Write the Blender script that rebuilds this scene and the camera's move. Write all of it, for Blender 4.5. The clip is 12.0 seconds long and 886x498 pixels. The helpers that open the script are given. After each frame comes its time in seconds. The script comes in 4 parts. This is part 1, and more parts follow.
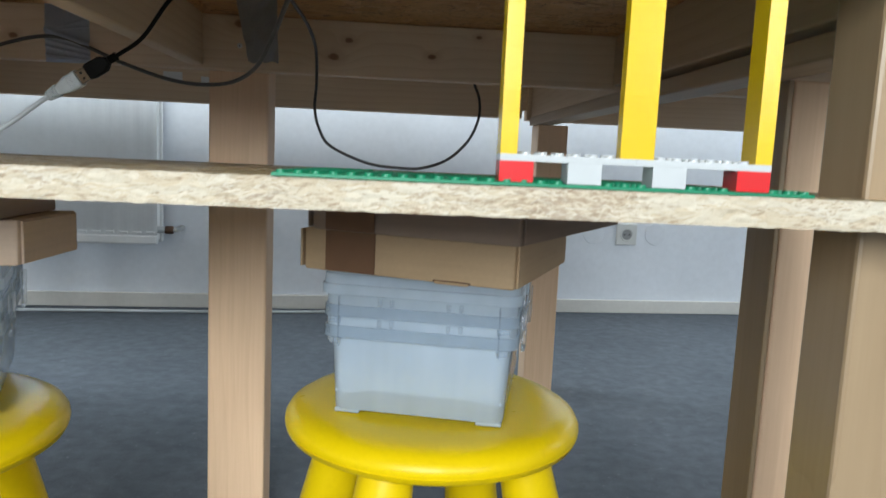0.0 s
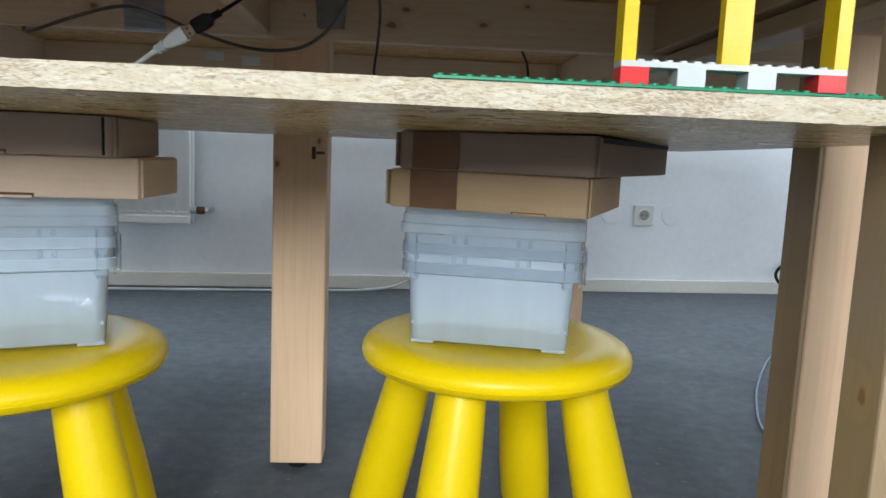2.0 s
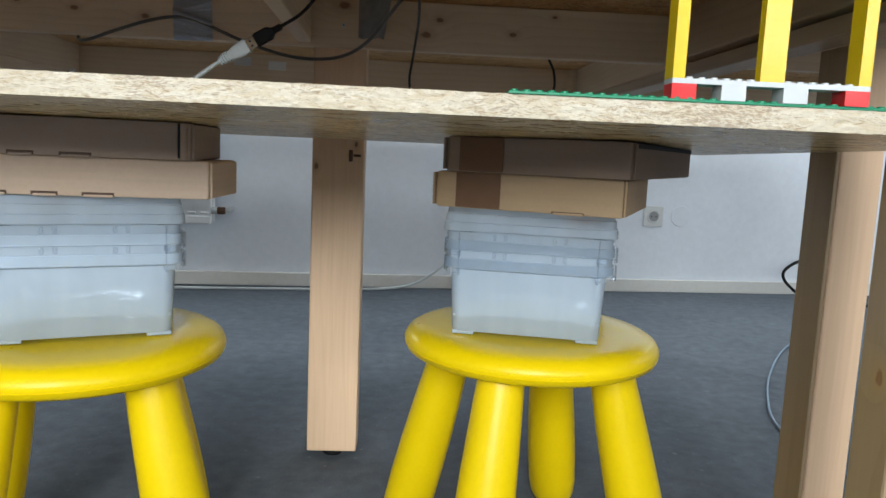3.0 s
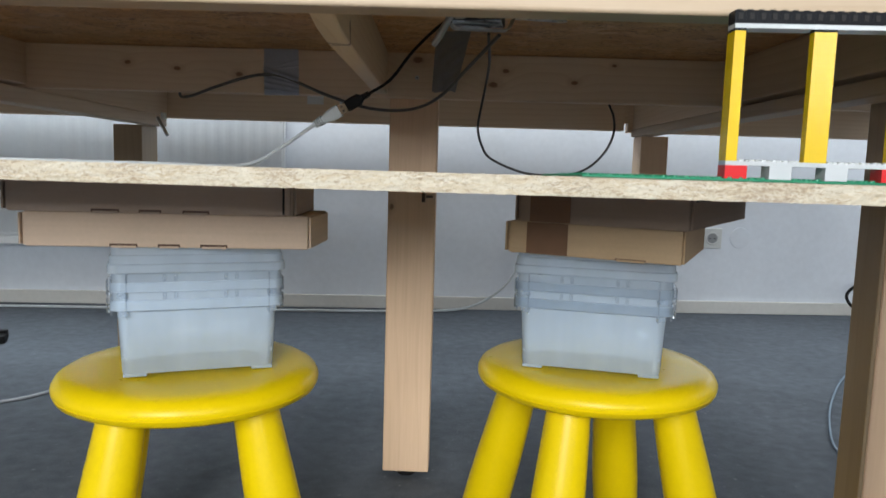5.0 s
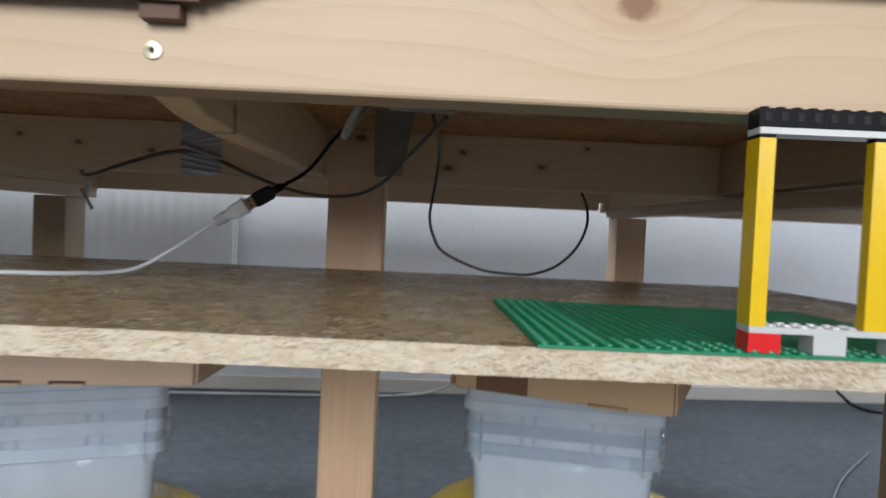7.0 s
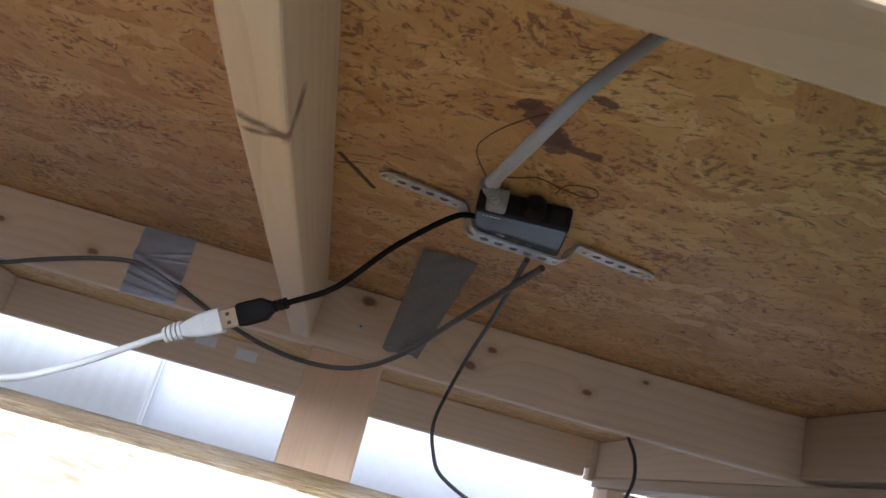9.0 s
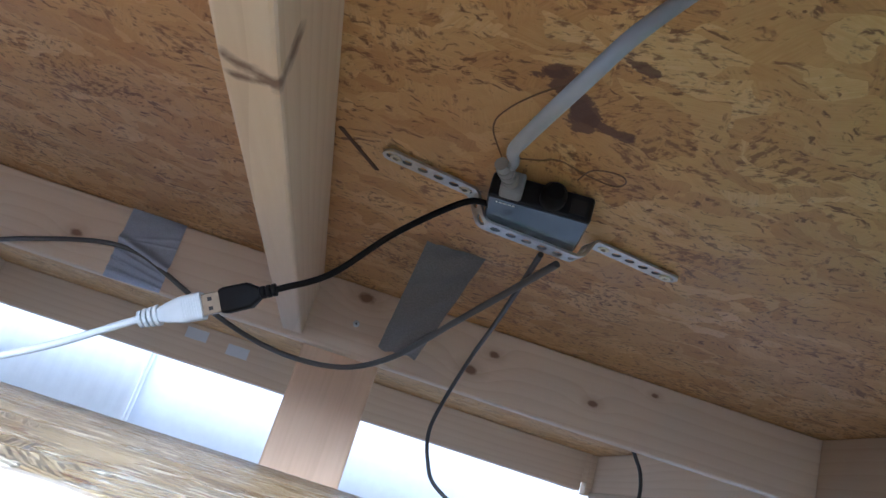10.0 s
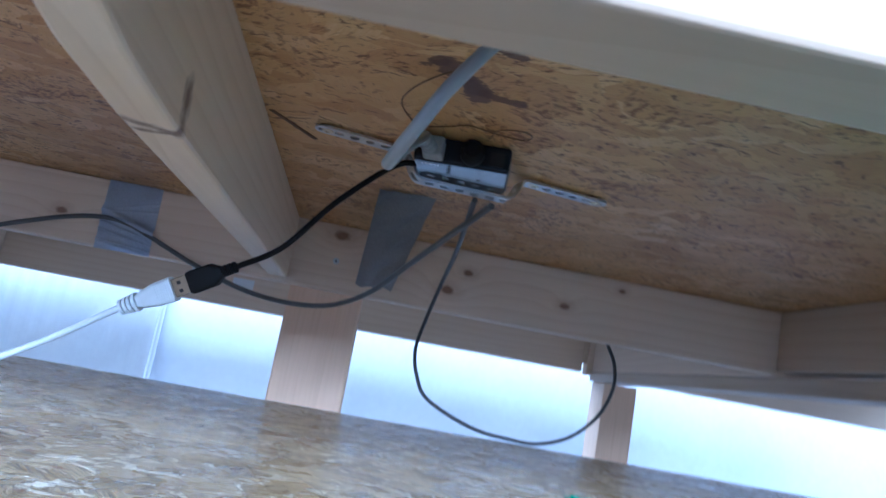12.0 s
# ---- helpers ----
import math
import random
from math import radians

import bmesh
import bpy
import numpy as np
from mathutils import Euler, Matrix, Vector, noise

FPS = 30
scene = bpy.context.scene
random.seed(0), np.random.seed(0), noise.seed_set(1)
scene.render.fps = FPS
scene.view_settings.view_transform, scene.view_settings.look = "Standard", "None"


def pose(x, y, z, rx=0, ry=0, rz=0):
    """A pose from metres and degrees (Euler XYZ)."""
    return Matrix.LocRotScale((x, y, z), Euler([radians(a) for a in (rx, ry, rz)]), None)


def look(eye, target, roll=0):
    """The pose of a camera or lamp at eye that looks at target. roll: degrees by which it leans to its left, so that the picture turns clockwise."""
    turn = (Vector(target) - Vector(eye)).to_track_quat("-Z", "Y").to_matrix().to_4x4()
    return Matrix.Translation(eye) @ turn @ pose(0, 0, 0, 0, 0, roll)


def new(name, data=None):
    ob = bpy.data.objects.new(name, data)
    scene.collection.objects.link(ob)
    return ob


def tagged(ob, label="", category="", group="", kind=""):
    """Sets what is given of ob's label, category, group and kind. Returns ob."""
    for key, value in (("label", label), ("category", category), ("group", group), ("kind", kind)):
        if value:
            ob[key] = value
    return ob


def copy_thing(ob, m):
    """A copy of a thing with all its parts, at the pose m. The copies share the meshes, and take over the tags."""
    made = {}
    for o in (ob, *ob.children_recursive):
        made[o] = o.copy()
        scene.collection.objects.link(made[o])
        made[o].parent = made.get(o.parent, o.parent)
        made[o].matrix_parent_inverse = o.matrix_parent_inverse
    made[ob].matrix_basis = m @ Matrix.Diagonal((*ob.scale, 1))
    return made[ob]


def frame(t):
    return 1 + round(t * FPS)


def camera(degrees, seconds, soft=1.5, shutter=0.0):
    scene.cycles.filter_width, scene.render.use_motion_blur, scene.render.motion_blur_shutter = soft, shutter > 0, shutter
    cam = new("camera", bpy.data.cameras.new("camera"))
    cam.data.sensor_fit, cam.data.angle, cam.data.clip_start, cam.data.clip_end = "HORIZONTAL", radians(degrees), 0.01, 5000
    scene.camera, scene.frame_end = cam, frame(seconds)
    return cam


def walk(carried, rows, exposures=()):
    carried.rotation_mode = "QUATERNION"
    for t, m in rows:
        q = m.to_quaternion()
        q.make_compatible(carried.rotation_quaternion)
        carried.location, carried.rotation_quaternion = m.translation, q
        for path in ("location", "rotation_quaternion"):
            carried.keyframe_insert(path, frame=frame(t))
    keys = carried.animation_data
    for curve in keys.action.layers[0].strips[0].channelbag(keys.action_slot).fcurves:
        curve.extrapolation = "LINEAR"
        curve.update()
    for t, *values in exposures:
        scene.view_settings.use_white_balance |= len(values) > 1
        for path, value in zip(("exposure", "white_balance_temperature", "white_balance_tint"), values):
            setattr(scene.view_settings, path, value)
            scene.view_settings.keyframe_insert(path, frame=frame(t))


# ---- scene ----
cam = camera(62.7, 12.0, shutter=0.5)
PATH = [
    (0, (0.058, 0.024, 0.566), (0.188, 2.004, 0.312), 2.6),
    (0.5, (0.041, 0.01, 0.538), (0.174, 1.988, 0.273), 2.6),
    (1, (0.035, -0.002, 0.518), (0.16, 1.976, 0.25), 2.5),
    (1.5, (0.015, -0.021, 0.51), (0.14, 1.957, 0.243), 2.5),
    (2, (-0.015, -0.046, 0.514), (0.107, 1.932, 0.249), 2.4),
    (2.5, (-0.042, -0.074, 0.515), (0.076, 1.904, 0.248), 2.5),
    (3, (-0.063, -0.101, 0.515), (0.053, 1.878, 0.253), 2.5),
    (4.8, (-0.096, -0.173, 0.548), (-0.11, 1.813, 0.31), 1.9),
    (5, (-0.091, -0.178, 0.559), (-0.123, 1.808, 0.33), 1.7),
    (5.5, (-0.078, -0.176, 0.585), (-0.142, 1.811, 0.37), 1.3),
    (6, (-0.068, -0.154, 0.615), (-0.158, 1.833, 0.402), 1.0),
    (6.5, (-0.058, -0.091, 0.626), (-0.12, 1.899, 0.441), 1.2),
    (6.75, (-0.056, -0.051, 0.621), (-0.078, 1.948, 0.488), 1.7),
    (7, (-0.052, 0.007, 0.611), (-0.025, 2.006, 0.546), 2.6),
    (7.5, (-0.073, 0.101, 0.597), (0.029, 2.092, 0.763), 6.0),
    (7.7, (-0.088, 0.133, 0.588), (0.032, 2.111, 0.857), 7.5),
    (9.3, (-0.142, 0.278, 0.5572), (-0.047, 2.162, 1.1845), 16.6),
    (9.5, (-0.14, 0.288, 0.5588), (-0.045, 2.174, 1.1898), 17.1),
    (10, (-0.139, 0.305, 0.5600), (-0.042, 2.192, 1.190), 17.9),
    (10.5, (-0.138, 0.316, 0.5611), (-0.04, 2.204, 1.2065), 18.4),
    (11, (-0.139, 0.319, 0.561), (-0.035, 2.21, 1.1985), 18.3),
    (11.5, (-0.13, 0.3, 0.574), (-0.005, 2.215, 1.134), 15.7),
    (12, (-0.11, 0.249, 0.597), (0.041, 2.213, 0.942), 10.4),
]
EXPOSURE = [
    (0.0, 0.35, 6500, 7), (3.0, 0.35, 6550, 8), (5.0, 0.18, 6650, 10), (6.3, 0.05, 6700, 12), (7.0, -0.06, 6800, 14), (7.6, -0.10, 6900, 15), (8.5, 0.65, 6400, 12),
    (9.3, 1.70, 5950, 21), (10.0, 1.76, 5250, 15), (11.2, 1.82, 4600, 14), (12.0, 1.56, 4420, 12),
]
walk(cam, [(t, look(eye, target, roll)) for t, eye, target, roll in PATH], EXPOSURE)

# ---- light ----
world = bpy.data.worlds.new("daylight")
world.use_nodes = True
scene.world = world
sky = world.node_tree.nodes.new("ShaderNodeTexSky")
sky.sky_type, sky.sun_disc = "NISHITA", False
sky.sun_elevation, sky.sun_rotation = radians(38), radians(150)
world.node_tree.links.new(sky.outputs[0], world.node_tree.nodes["Background"].inputs[0])
world.node_tree.nodes["Background"].inputs[1].default_value = 0.12


def window_light(eye, target, sx, sy, watts, colour=(0.88, 0.95, 1.0)):
    lamp = bpy.data.lights.new("window_daylight", "AREA")
    lamp.shape, lamp.size, lamp.size_y, lamp.energy, lamp.color = "RECTANGLE", sx, sy, watts, colour
    ob = new("window_daylight", lamp)
    ob.matrix_world = look(eye, target)
    return ob


window_light((-0.15, -3.02, 1.66), (-0.15, 0, 1.15), 0.66, 1.46, 90)
window_light((-1.20, -3.02, 1.66), (-1.10, 0, 1.15), 0.66, 1.46, 56)
window_light((1.90, -3.02, 1.66), (1.75, 0, 1.15), 1.1, 1.46, 28)
window_light((3.42, 1.5, 1.65), (1.0, 2.1, 0.3), 1.5, 1.4, 15)
window_light((-1.62, 2.40, 1.58), (-1.4, 0, 0.8), 1.4, 1.5, 64, (0.74, 0.88, 1.0))
window_light((1.28, 2.65, 1.58), (1.1, 0, 0.8), 1.4, 1.5, 32, (0.74, 0.88, 1.0))

# ---- materials ----


class Nodes:
    """A short way to write shader nodes."""

    def __init__(self, name):
        self.mat = bpy.data.materials.new(name)
        self.mat.use_nodes = True
        self.t = self.mat.node_tree
        self.bsdf = self.t.nodes["Principled BSDF"]
        self.out = self.t.nodes["Material Output"]

    def n(self, kind, ins=None, **props):
        node = self.t.nodes.new("ShaderNode" + kind)
        for k, v in props.items():
            set_option(node, k, v)
        for k, v in (ins or {}).items():
            self.put(node.inputs[k], v)
        return node

    def put(self, socket, v):
        if isinstance(v, bpy.types.NodeSocket):
            self.t.links.new(v, socket)
        else:
            socket.default_value = v

    def math(self, op, a, b=0.0, c=0.0, clamp=False):
        node = self.t.nodes.new("ShaderNodeMath")
        node.operation, node.use_clamp = op, clamp
        for i, v in enumerate((a, b, c)):
            self.put(node.inputs[i], v)
        return node.outputs[0]

    def mix(self, fac, a, b, blend="MIX"):
        node = self.t.nodes.new("ShaderNodeMix")
        node.data_type, node.blend_type = "RGBA", blend
        self.put(node.inputs[0], fac)
        for i, v in ((6, a), (7, b)):
            self.put(node.inputs[i], (*v, 1) if isinstance(v, tuple) and len(v) == 3 else v)
        return node.outputs[2]

    def ramp(self, fac, stops, ease="LINEAR"):
        node = self.t.nodes.new("ShaderNodeValToRGB")
        cr = node.color_ramp
        cr.interpolation = ease
        while len(cr.elements) < len(stops):
            cr.elements.new(0.5)
        for e, (p, c) in zip(cr.elements, stops):
            e.position = p
            e.color = (*c, 1) if isinstance(c, tuple) else (c, c, c, 1)
        self.put(node.inputs[0], fac)
        return node.outputs[0]

    def coords(self, jitter=True):
        tc = self.t.nodes.new("ShaderNodeTexCoord").outputs["Object"]
        if not jitter:
            return tc
        rnd = self.t.nodes.new("ShaderNodeObjectInfo").outputs["Random"]
        return self.vmath("ADD", tc, self.vmath("SCALE", (3.1, 5.3, 7.7), scale=rnd))

    def vmath(self, op, a, b=None, scale=None):
        node = self.t.nodes.new("ShaderNodeVectorMath")
        node.operation = op
        self.put(node.inputs[0], a)
        if b is not None:
            self.put(node.inputs[1], b)
        if scale is not None:
            self.put(node.inputs["Scale"], scale)
        return node.outputs["Value"] if op in ("LENGTH", "DISTANCE", "DOT_PRODUCT") else node.outputs["Vector"]

    def mapped(self, v, scale=(1, 1, 1), rot=(0, 0, 0), loc=(0, 0, 0)):
        node = self.t.nodes.new("ShaderNodeMapping")
        self.put(node.inputs["Vector"], v)
        node.inputs["Scale"].default_value = scale
        node.inputs["Rotation"].default_value = rot
        node.inputs["Location"].default_value = loc
        return node.outputs[0]

    def noise(self, v, scale, detail=3.0, rough=0.55, distort=0.0):
        node = self.t.nodes.new("ShaderNodeTexNoise")
        self.put(node.inputs["Vector"], v)
        node.inputs["Scale"].default_value = scale
        node.inputs["Detail"].default_value = detail
        node.inputs["Roughness"].default_value = rough
        node.inputs["Distortion"].default_value = distort
        return node.outputs["Fac"]

    def voronoi(self, v, scale=1.0, feature="F1", rnd=1.0):
        node = self.t.nodes.new("ShaderNodeTexVoronoi")
        node.feature = feature
        self.put(node.inputs["Vector"], v)
        node.inputs["Scale"].default_value = scale
        node.inputs["Randomness"].default_value = rnd
        return node.outputs

    def bump(self, h, strength=0.3, dist=0.001):
        node = self.t.nodes.new("ShaderNodeBump")
        node.inputs["Strength"].default_value = strength
        node.inputs["Distance"].default_value = dist
        self.put(node.inputs["Height"], h)
        self.t.links.new(node.outputs[0], self.bsdf.inputs["Normal"])

    def set(self, colour=None, rough=None, metal=None, spec=None, coat=None):
        for key, v in (("Base Color", colour), ("Roughness", rough), ("Metallic", metal), ("Specular IOR Level", spec), ("Coat Weight", coat)):
            if v is not None:
                self.put(self.bsdf.inputs[key], (*v, 1) if isinstance(v, tuple) and len(v) == 3 else v)
        return self.mat


def set_option(node, key, v):
    if key == "operation":
        node.operation = v
    elif key == "blend_type":
        node.blend_type = v


def plain(name, colour, rough=0.4, metal=0.0, vary=0.08, grain=60.0, bump=0.05, spec=None):
    m = Nodes(name)
    v = m.coords()
    f = m.noise(v, grain, 4)
    g = m.noise(v, grain / 9, 2)
    k = m.math("ADD", m.math("MULTIPLY", f, 0.5), m.math("MULTIPLY", g, 0.5))
    dark = tuple(c * (1 - vary * 1.6) for c in colour)
    light = tuple(min(1, c * (1 + vary)) for c in colour)
    c = m.ramp(k, [(0.3, dark), (0.7, light)])
    r = m.math("ADD", rough - 0.06, m.math("MULTIPLY", g, 0.12))
    if bump:
        m.bump(f, bump, 0.0006)
    return m.set(c, r, metal, spec)


def pine(name, light, dark, axis="x", knots=(), rough=0.5, rings=75.0, figure=0.26, spikes=()):
    """Planed softwood: long grain along an axis, growth rings across it, knots at given places."""
    m = Nodes(name)
    p = m.coords(False)
    v = m.coords(not knots)
    low, high = 0.9, 26.0
    stretch = {"x": (low, high, high), "y": (high, low, high), "z": (high, high, low)}[axis]
    slow = {"x": (1.1, 7, 7), "y": (7, 1.1, 7), "z": (7, 7, 1.1)}[axis]
    warp = m.noise(m.mapped(v, slow), 1.0, 2)
    fibre = m.noise(m.mapped(v, tuple(s * 9 for s in stretch)), 1.0, 3, 0.6)
    sep = m.t.nodes.new("ShaderNodeSeparateXYZ")
    m.put(sep.inputs[0], v)
    across = m.math("ADD", sep.outputs["Z" if axis != "z" else "X"], m.math("MULTIPLY", sep.outputs["Y" if axis != "y" else "X"], 0.6))
    phase = m.math("ADD", m.math("MULTIPLY", across, rings), m.math("MULTIPLY", warp, 5.0))
    spots = 0.0
    halo = 0.0
    for kx, ky, kz, r in knots:
        d = m.vmath("SUBTRACT", p, (kx, ky, kz))
        flat = {"x": (0.62, 1, 1), "y": (1, 0.62, 1), "z": (1, 1, 0.62)}[axis]
        dist = m.vmath("LENGTH", m.vmath("MULTIPLY", d, flat))
        wob = m.math("ADD", dist, m.math("MULTIPLY", m.math("SUBTRACT", m.noise(p, 160, 2), 0.5), r * 0.7))
        bend = m.math("MULTIPLY", m.math("POWER", 2.718, m.math("MULTIPLY", m.math("MULTIPLY", dist, dist), -0.09 / (r * r))), 2.6 * min(1.0, r / 0.007) ** 2)
        phase = m.math("ADD", phase, bend)
        s = m.math("SUBTRACT", 1.0, m.math("DIVIDE", wob, r), clamp=True)
        spots = m.math("MAXIMUM", spots, m.math("MULTIPLY", s, 2.2, clamp=True))
        h = m.math("SUBTRACT", 1.0, m.math("DIVIDE", wob, r * 2.6), clamp=True)
        halo = m.math("MAXIMUM", halo, h)
    saw = m.math("FRACT", phase)
    ring = m.math("POWER", saw, 3.0)
    tone = m.math("ADD", m.math("MULTIPLY", ring, figure), m.math("ADD", m.math("MULTIPLY", fibre, 0.34), m.math("MULTIPLY", warp, 0.3)), clamp=True)
    c = m.ramp(tone, [(0.18, light), (0.85, dark)])
    stain = m.noise(m.mapped(v, tuple(s * 0.5 for s in slow), loc=(3, 1, 2)), 1.6, 3)
    c = m.mix(m.math("MULTIPLY", m.math("SUBTRACT", stain, 0.35, clamp=True), 0.55), c, tuple(a * 0.8 for a in light))
    if knots:
        c = m.mix(m.math("MULTIPLY", halo, 0.55), c, (0.42, 0.235, 0.11))
        c = m.mix(m.math("MULTIPLY", spots, 0.82), c, (0.19, 0.082, 0.040))
    for a, b, r in spikes:
        ab = tuple(q - o for o, q in zip(a, b))
        pa = m.vmath("SUBTRACT", p, a)
        h = m.math("DIVIDE", m.vmath("DOT_PRODUCT", pa, ab), sum(q * q for q in ab), clamp=True)
        near = m.t.nodes.new("ShaderNodeVectorMath")
        near.operation = "SCALE"
        near.inputs[0].default_value = ab
        m.put(near.inputs["Scale"], h)
        d = m.math("ADD", m.vmath("LENGTH", m.vmath("SUBTRACT", pa, near.outputs[0])), m.math("MULTIPLY", m.math("SUBTRACT", m.noise(p, 130, 3), 0.5), r * 1.6))
        k = m.math("SUBTRACT", 1.0, m.math("DIVIDE", d, r), clamp=True)
        c = m.mix(m.math("MULTIPLY", k, 1.15, clamp=True), c, (0.22, 0.13, 0.08))
    m.bump(m.math("ADD", fibre, m.math("MULTIPLY", ring, 0.6)), 0.14, 0.0006)
    return m.set(c, m.math("ADD", rough - 0.05, m.math("MULTIPLY", fibre, 0.14)), spec=0.4)


def osb(name, tones, plane="xy", cell=0.030, rough=0.3, flecks=0.6, fleck_colour=(0.10, 0.045, 0.02), fleck=(95.0, 360.0), cut=0.60, spread=150.0, stain=None, squeeze=(0.62, 1.5), relief=(0.4, 0.0008), spec=0.5, blots=0.0, pale=None):
    """Oriented strand board: ragged overlapping strands, each with its own grain direction, and dark bark flecks."""
    m = Nodes(name)
    p = m.coords(False)
    if plane == "xz":
        p = m.mapped(p, rot=(radians(-90), 0, 0))
    flat = m.vmath("MULTIPLY", p, (1, 1, 0))
    wob = m.t.nodes.new("ShaderNodeTexNoise")
    m.put(wob.inputs["Vector"], flat)
    wob.inputs["Scale"].default_value = 1.1 / cell
    wob.inputs["Detail"].default_value = 4
    shift = m.vmath("SCALE", m.vmath("SUBTRACT", wob.outputs["Color"], (0.5, 0.5, 0.5)), scale=cell * 1.1)
    warped = m.vmath("MULTIPLY", m.vmath("ADD", flat, shift), (1, 1, 0))
    patches = m.noise(flat, 11, 3)
    mottle = m.noise(flat, 120, 4, 0.65)
    colour, height = None, None
    for size, share in ((cell * 1.6, 0.0), (cell, 0.42), (cell * 0.55, 0.5), (cell * 0.3, 0.66)):
        q = m.mapped(warped, scale=(squeeze[0] / size, squeeze[1] / size, 0), loc=(share * 31, share * 17, 0), rot=(0, 0, share * 0.9))
        sep = m.t.nodes.new("ShaderNodeSeparateColor")
        m.put(sep.inputs[0], m.voronoi(q)["Color"])
        turn = m.t.nodes.new("ShaderNodeVectorRotate")
        turn.rotation_type = "Z_AXIS"
        m.put(turn.inputs["Vector"], flat)
        m.put(turn.inputs["Angle"], m.math("MULTIPLY", m.math("SUBTRACT", sep.outputs[1], 0.5), radians(spread)))
        g = turn.outputs[0]
        fibre = m.noise(m.mapped(g, scale=(60, 900, 0)), 1.0, 2)
        tone = m.math("ADD", m.math("MULTIPLY", sep.outputs[0], 0.42), m.math("ADD", m.math("MULTIPLY", fibre, 0.42), m.math("MULTIPLY", m.math("ADD", patches, m.math("SUBTRACT", mottle, 0.5)), 0.26)))
        c = m.ramp(tone, [(0.08, tones[0]), (0.38, tones[1]), (0.68, tones[2]), (0.98, tones[3])])
        f = m.noise(m.mapped(g, scale=(fleck[0], fleck[1], 0)), 1.0, 3, 0.62)
        dens = m.math("ADD", m.math("MULTIPLY", m.math("SUBTRACT", sep.outputs[2], 0.5), 0.26), m.math("MULTIPLY", m.math("SUBTRACT", patches, 0.5), 0.5))
        k = m.math("MULTIPLY", m.math("SUBTRACT", m.math("ADD", f, dens), cut), 9.0, clamp=True)
        c = m.mix(m.math("MULTIPLY", k, flecks), c, fleck_colour)
        h = m.math("ADD", m.math("MULTIPLY", sep.outputs[1], 0.6), m.math("MULTIPLY", fibre, 0.4))
        if colour is None:
            colour, height = c, h
        else:
            on = m.math("GREATER_THAN", sep.outputs[2], share)
            colour = m.mix(on, colour, c)
            hm = m.t.nodes.new("ShaderNodeMix")
            m.put(hm.inputs[0], on), m.put(hm.inputs[2], height), m.put(hm.inputs[3], m.math("ADD", h, 0.25))
            height = hm.outputs[0]
    big = m.noise(flat, 4, 3)
    colour = m.mix(m.math("MULTIPLY", m.math("SUBTRACT", big, 0.42, clamp=True), 0.8), colour, tuple(t * 0.75 for t in tones[1]))
    if pale:
        # Pale strand chips that also paint the small glints on the board.
        chip_glint = m.noise(m.mapped(warped, scale=(150, 130, 0), rot=(0, 0, radians(8)), loc=(7, 3, 0)), 1.0, 3, 0.6)
        dense = m.math("MULTIPLY", m.math("SUBTRACT", m.noise(flat, 23, 2), 0.5), 0.4)
        k = m.math("MULTIPLY", m.math("SUBTRACT", m.math("ADD", chip_glint, dense), 0.574), 22.0, clamp=True)
        colour = m.mix(k, colour, pale)
        height = m.math("ADD", height, m.math("MULTIPLY", k, 0.35))
    if blots:
        lump = m.noise(m.mapped(warped, scale=(110, 210, 0), rot=(0, 0, radians(14)), loc=(4, 9, 0)), 1.0, 3, 0.6)
        where = m.math("MULTIPLY", m.math("SUBTRACT", m.noise(flat, 19, 2), 0.5), 0.35)
        k = m.math("MULTIPLY", m.math("SUBTRACT", m.math("ADD", lump, where), 0.606), 14.0, clamp=True)
        colour = m.mix(m.math("MULTIPLY", k, blots), colour, (0.18, 0.072, 0.024))
        lump = m.noise(m.mapped(warped, scale=(70, 170, 0), rot=(0, 0, radians(-28)), loc=(14, 2, 0)), 1.0, 3, 0.6)
        k = m.math("MULTIPLY", m.math("SUBTRACT", m.math("SUBTRACT", lump, where), 0.634), 14.0, clamp=True)
        colour = m.mix(m.math("MULTIPLY", k, blots), colour, (0.24, 0.100, 0.036))
    if stain:
        rag = m.noise(m.mapped(flat, rot=(0, 0, radians(-40)), scale=(55, 85, 0)), 1.0, 5, 0.7)
        for (ax, ay, bx, by, r) in stain:
            ab = (bx - ax, by - ay, 0)
            pa = m.vmath("SUBTRACT", flat, (ax, ay, 0))
            h = m.math("DIVIDE", m.vmath("DOT_PRODUCT", pa, ab), ab[0] ** 2 + ab[1] ** 2, clamp=True)
            near = m.t.nodes.new("ShaderNodeVectorMath")
            near.operation = "SCALE"
            near.inputs[0].default_value = ab
            m.put(near.inputs["Scale"], h)
            d = m.vmath("LENGTH", m.vmath("SUBTRACT", pa, near.outputs[0]))
            w = m.math("ADD", d, m.math("MULTIPLY", m.math("SUBTRACT", rag, 0.5), 0.021))
            k = m.math("MULTIPLY", m.math("SUBTRACT", r, w), 900.0, clamp=True)
            colour = m.mix(m.math("MULTIPLY", k, 0.88), colour, (0.115, 0.046, 0.030))
    m.bump(height, *relief)
    return m.set(colour, m.math("ADD", rough - 0.05, m.math("MULTIPLY", height, 0.16)), spec=spec)


